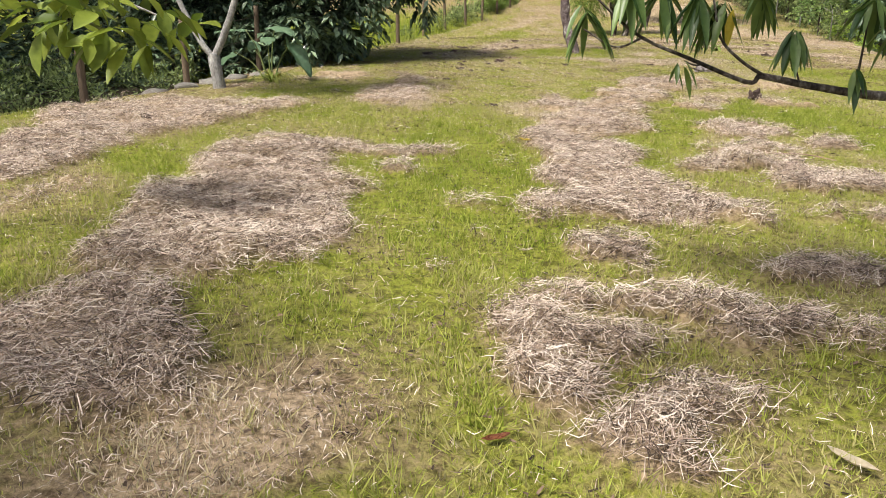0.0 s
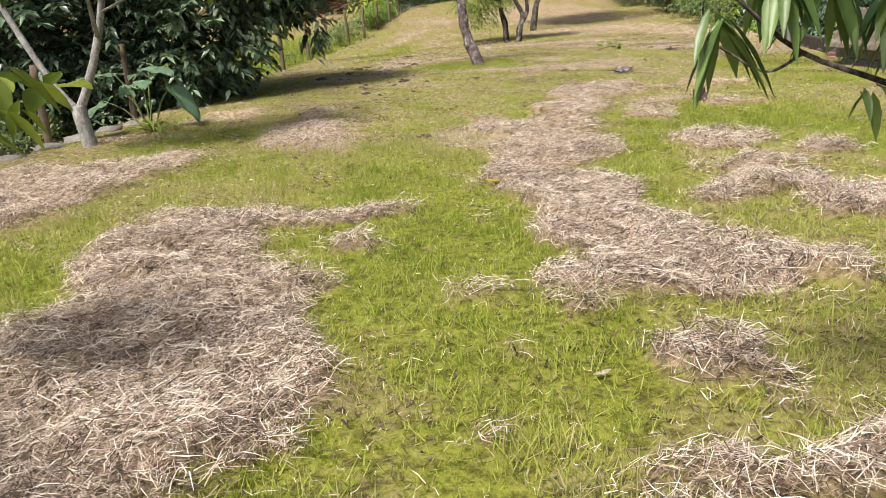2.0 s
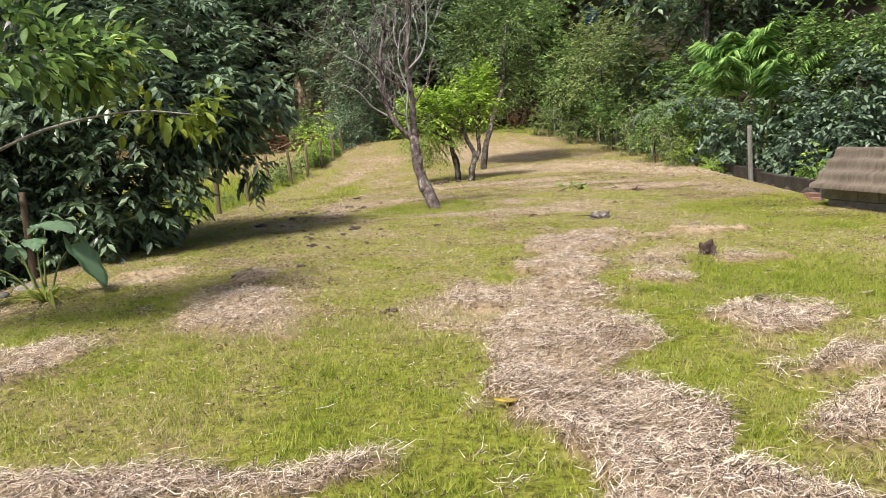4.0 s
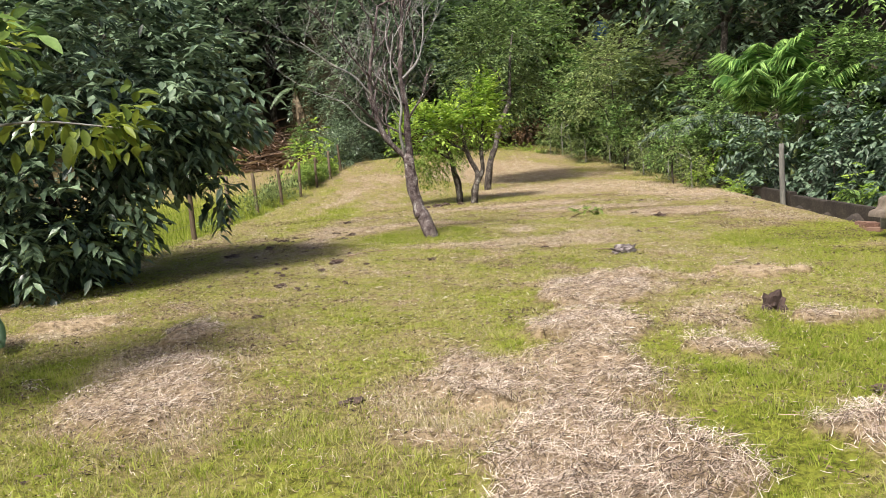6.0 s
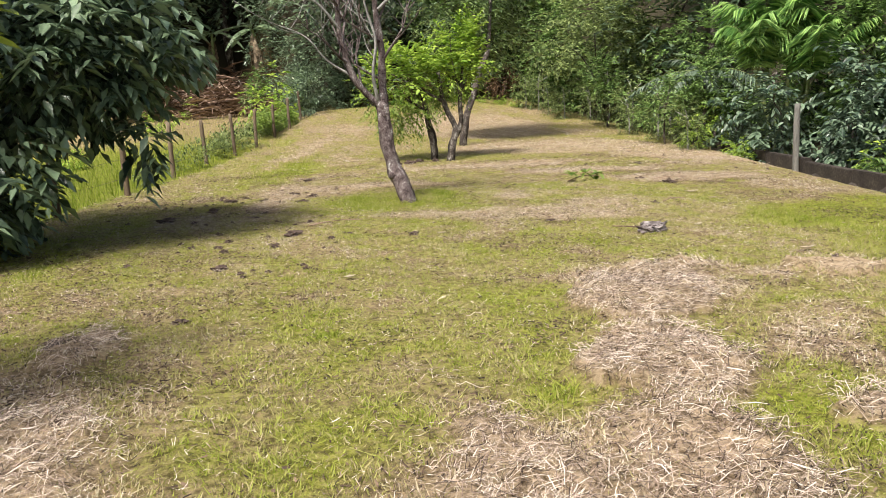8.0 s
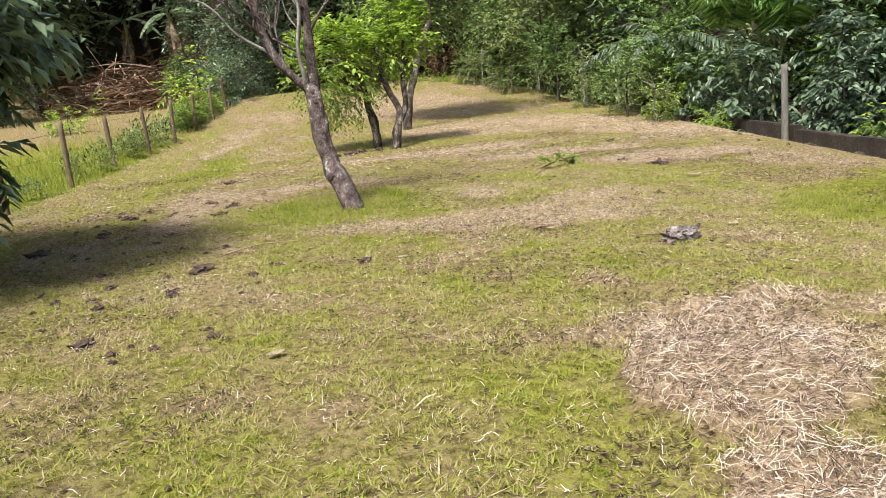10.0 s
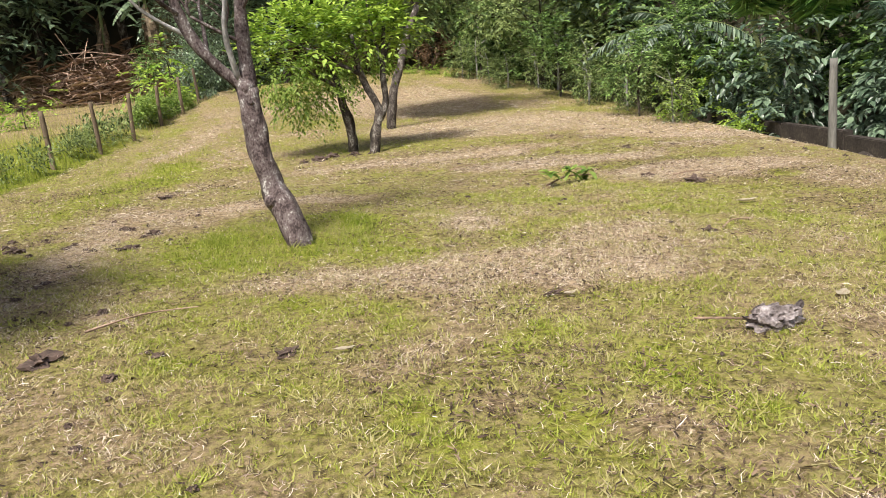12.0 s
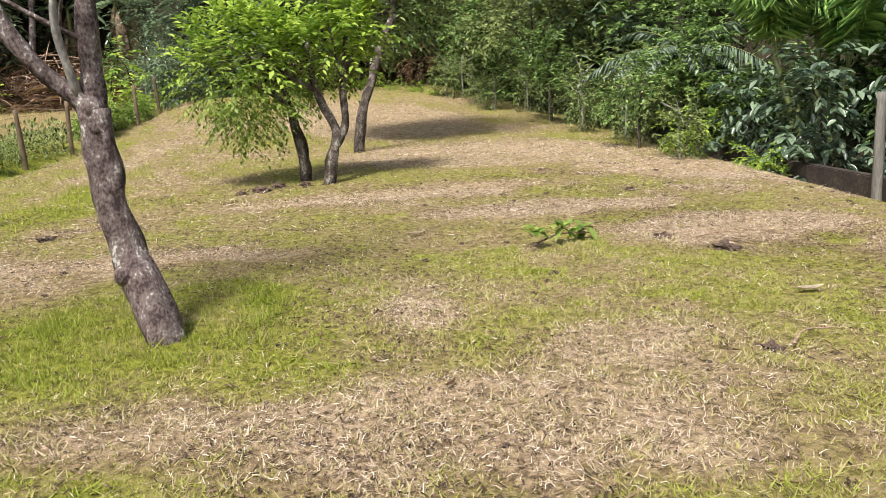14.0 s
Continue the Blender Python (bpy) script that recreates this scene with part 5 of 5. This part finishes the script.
brick = solo("brick", bevelled((0.1, 0.22, 0.06), 0.006, 3, 0.004), shader("worn brick", [(0.3, (0.13, 0.07, 0.05)), (0.7, (0.28, 0.17, 0.13))], 9, 60, 0.9, 0.6, objrand=0.3), "worn brown brick lying on the lawn's border", "brick", group="loose bricks")
for i, (x, y, dz, a) in enumerate(((9.25, 15.75, 0.0, 20), (9.35, 15.95, 0.0, 35), (9.3, 15.85, 0.062, 25), (9.5, 16.2, 0.0, 80), (9.75, 16.6, 0.0, 10), (9.4, 16.05, 0.062, 15))):
    m = pose(x, y, gz(x, y) + dz, 0, 0, a)
    if i:
        copy_thing(brick, m)
    else:
        brick.matrix_basis = m
boulder = solo("boulder", lump(0.32, 8, 0.7, 3, 0.4), M_WALL, "dark rounded boulder beside the low wall", "boulder", group="boulders by the wall", smooth=True)
place(boulder, [(12.1, 21.0, 0.8), (12.0, 20.3, 1.0), (11.6, 19.4, 0.9), (12.3, 20.8, 1.1), (11.0, 18.2, 0.8)], 11, -0.01)

# blue water tank up the slope
x0, y0 = 21.3, 51.6
t = thing("water_tank", "round blue plastic water tank on the slope", "water tank", (x0, y0, gz(x0, y0)))
bm = bmesh.new()
prof = ((0.40, 0.0), (0.46, 0.06), (0.48, 0.45), (0.50, 0.47), (0.50, 0.53), (0.49, 0.55), (0.50, 0.95), (0.42, 1.05), (0.24, 1.12), (0.24, 1.18), (0.02, 1.2))
rings = [[bm.verts.new((r_ * math.cos(k * math.pi / 12), r_ * math.sin(k * math.pi / 12), z_)) for k in range(24)] for r_, z_ in prof]
for a, b in zip(rings, rings[1:]):
    for k in range(24):
        bm.faces.new((a[k], a[(k + 1) % 24], b[(k + 1) % 24], b[k]))
part("tank", bm, M_BLUE, t, "", True)
bm = bmesh.new()
box(bm, -0.55, 0.55, -0.55, 0.55, -0.6, 0.0)
part("plinth", bm, M_CONCRETE, t)

# ---- small things on the lawn ----
x0, y0 = 4.36, 11.4
solo("rock", lump(0.105, 5, 1.15, 3, 0.75), M_ROCK, "dark jagged rock standing on the lawn", "rock", (x0, y0, gz(x0, y0) + 0.025))
clods = [solo("clod", lump(0.06, 10 + k, 0.5, 3, 0.9), M_CLOD, "dark crumbly earth clod on the grass", "clod", group="clods on the lawn") for k in range(3)]
place(clods[0], [(0.53, 10.17, 0.9), (3.52, 9.2, 1.1), (-0.8, 13.05, 1.5), (1.03, 16.9, 1.5), (0.22, 15.15, 1.2), (-0.05, 13.3, 0.7), (1.46, 20.05, 1.4), (0.37, 20.8, 1.2), (2.35, 16.25, 0.8), (1.9, 23.37, 1.2), (-0.5, 19.05, 1.8), (-3.33, 8.63, 1.2), (0.1, 19.6, 1.5)], 12, -0.01)
r = random.Random(4)
cl = [(r.gauss(0.6, 0.8), r.uniform(14.5, 22), r.uniform(0.25, 0.75)) for i in range(80)] + [(r.uniform(5, 12), r.uniform(19, 26), r.uniform(0.2, 0.6)) for i in range(40)] + [(r.uniform(-2, 7), r.uniform(9, 19), r.uniform(0.12, 0.3)) for i in range(50)]
place(clods[1], [(5.6, 13.4, 1.0), (7.45, 20.2, 1.2), (7.66, 19.6, 1.6), (6.1, 17.4, 0.9)] + cl[::2], 13, -0.01)
place(clods[2], [(1.7, 20.7, 1.2), (4.5, 25.6, 2.2), (4.8, 25.9, 2.0), (4.2, 25.4, 1.4), (5.2, 25.9, 1.6), (9.0, 23.0, 1.1)] + cl[1::2], 14, -0.01)


def fallen_leaf(length, width, curl, seed):
    bm = bmesh.new()
    rows = []
    for i in range(8):
        f = i / 7
        w = width / 2 * math.sin(math.pi * min(0.99, 0.03 + f * 0.95)) ** 0.8
        rows.append([bm.verts.new(((f - 0.5) * length, k * w, 0.012 + curl * ((f - 0.5) ** 2 * 2 + 0.8 * abs(k) * w / width) * length * 0.6 + 0.006 * noise.noise(Vector((f * 5, k * 2, seed))))) for k in (-1, -0.5, 0, 0.5, 1)])
    for a, b in zip(rows, rows[1:]):
        for k in range(4):
            bm.faces.new((a[k], a[k + 1], b[k + 1], b[k]))
    bmesh.ops.solidify(bm, geom=bm.faces[:], thickness=0.0015)
    return bm


for x, y, ln, wd, ang, m, lab in ((0.14, 2.2, 0.10, 0.035, 20, M_REDLEAF, "curled red-brown fallen leaf on the grass"), (1.24, 2.12, 0.17, 0.045, -55, M_PALELEAF, "long pale dry leaf on the grass"), (0.42, 4.16, 0.08, 0.03, 15, M_PALELEAF, "small pale curled leaf on the grass"),
                                  (0.72, 7.4, 0.14, 0.06, -30, M_YELLOWLEAF, "yellow fallen leaf on the hay"), (4.34, 8.98, 0.15, 0.05, 5, M_PALELEAF, "pale dry leaf on the grass"), (5.55, 15.5, 0.13, 0.08, 30, M_PALELEAF, "pale tan fallen leaf on the grass"), (2.63, 16.1, 0.13, 0.04, -10, M_PALELEAF, "narrow pale dry leaf on the grass"),
                                  (1.29, 14.2, 0.12, 0.07, 20, M_PALELEAF, "broad pale fallen leaf on the grass"), (4.18, 16.36, 0.08, 0.06, 0, M_PALELEAF, "small round pale leaf beside bark"), (4.25, 17.6, 0.10, 0.03, 40, M_BROWNLEAF, "small brown leaf on the lawn"), (8.6, 21.6, 0.16, 0.09, 10, M_PALELEAF, "pale round leaf on the lawn"),
                                  (5.4, 21.4, 0.2, 0.07, 0, M_PALELEAF, "pale dry leaf on the mown grass"), (7.2, 18.2, 0.22, 0.08, -10, M_PALELEAF, "long pale leaf on the mown grass"), (5.7, 13.9, 0.2, 0.06, 5, M_PALELEAF, "straw coloured leaf on the lawn")):
    ob = solo("fallen_leaf", fallen_leaf(ln, wd, 0.4, x), m, lab, "leaf")
    ob.matrix_basis = pose(x, y, gz(x, y) + 0.008, 0, 0, ang)

# strip of bark
ob = solo("bark_strip", lump(0.05, 14, 0.5, 3, 0.7), M_CLOD, "dark curled strip of bark on the lawn", "bark")
ob.matrix_basis = pose(4.1, 16.42, gz(4.1, 16.42) + 0.02, 0, 0, 12) @ Matrix.Diagonal((1.3, 0.4, 0.6, 1))

# dried crumpled leaf with its stalk
x0, y0 = 4.82, 15.27
t = thing("dried_leaf", "large grey crumpled dried leaf with long stalk", "leaf", (x0, y0, gz(x0, y0) + 0.015))
M_GREYDRY = shader("grey dried leaf", [(0.36, (0.05, 0.038, 0.034)), (0.52, (0.22, 0.185, 0.18)), (0.7, (0.5, 0.46, 0.45))], 12, 60, 0.8, 0.5)
crumple = lump(0.125, 6, 0.55, 4, 0.5)
for v in crumple.verts:
    n1 = noise.noise(v.co * 16) * 0.03 + abs(noise.noise(v.co * 30 + Vector((3, 0, 0)))) * 0.035
    v.co = Vector((v.co.x * 1.15, v.co.y * 0.62, v.co.z)) * (1 + n1 * 6) + Vector((0, 0, 0.03))
part("blade", crumple, M_GREYDRY, t)
for k in range(6):
    ob = part("lobe", fallen_leaf(0.16, 0.06, 0.8, k * 3.1), M_GREYDRY, t)
    ob.matrix_basis = pose(-0.13 + 0.052 * k, 0.05 * math.sin(k * 2.1), 0.012 + 0.03 * (k % 2), 12 * math.sin(k * 1.7), 8 * math.cos(k * 2.3), -20 + 47 * k)
bm = bmesh.new()
tube(bm, ((-0.08, 0, 0.04), (-0.22, 0.06, 0.06), (-0.40, 0.16, 0.07)), 0.009, 0.006, 6, 9)
part("stalk", bm, M_TWIG, t)

# broken leafy twig
x0, y0 = 6.45, 20.4
t = thing("leafy_twig", "broken twig with wilting green leaves on grass", "twig", (x0, y0, gz(x0, y0) + 0.02))
bm = bmesh.new()
tube(bm, ((-0.35, -0.1, 0.02), (0, 0, 0.08), (0.35, 0.05, 0.04)), 0.012, 0.006, 6, 8)
part("stem", bm, M_TWIG, t)
part("leaves", whorls("leaves", [(-0.25, 0, 0.12), (0.05, 0.02, 0.14), (0.3, 0.05, 0.09)], M_FRESHMID, 55, 0.16, 0.5, 10, 0.4, -0.2), M_FRESHMID, t)
for x, y, ang, ln in ((6.2, 20.9, 30, 0.5), (3.2, 7.1, -35, 0.6), (1.6, 17.3, 10, 0.7), (5.9, 22.4, 20, 0.5), (7.9, 19.9, -20, 0.5), (6.4, 17.4, 15, 0.4)):
    bm = bmesh.new()
    tube(bm, ((-ln / 2, 0, 0.01), (0, 0.05, 0.03), (ln / 2, -0.02, 0.015)), 0.009, 0.004, 5, 7, 0.3)
    ob = solo("stick", bm, M_TWIG, "thin dry brown stick lying on the lawn", "stick")
    ob.matrix_basis = pose(x, y, gz(x, y) + 0.03, 0, 0, ang)
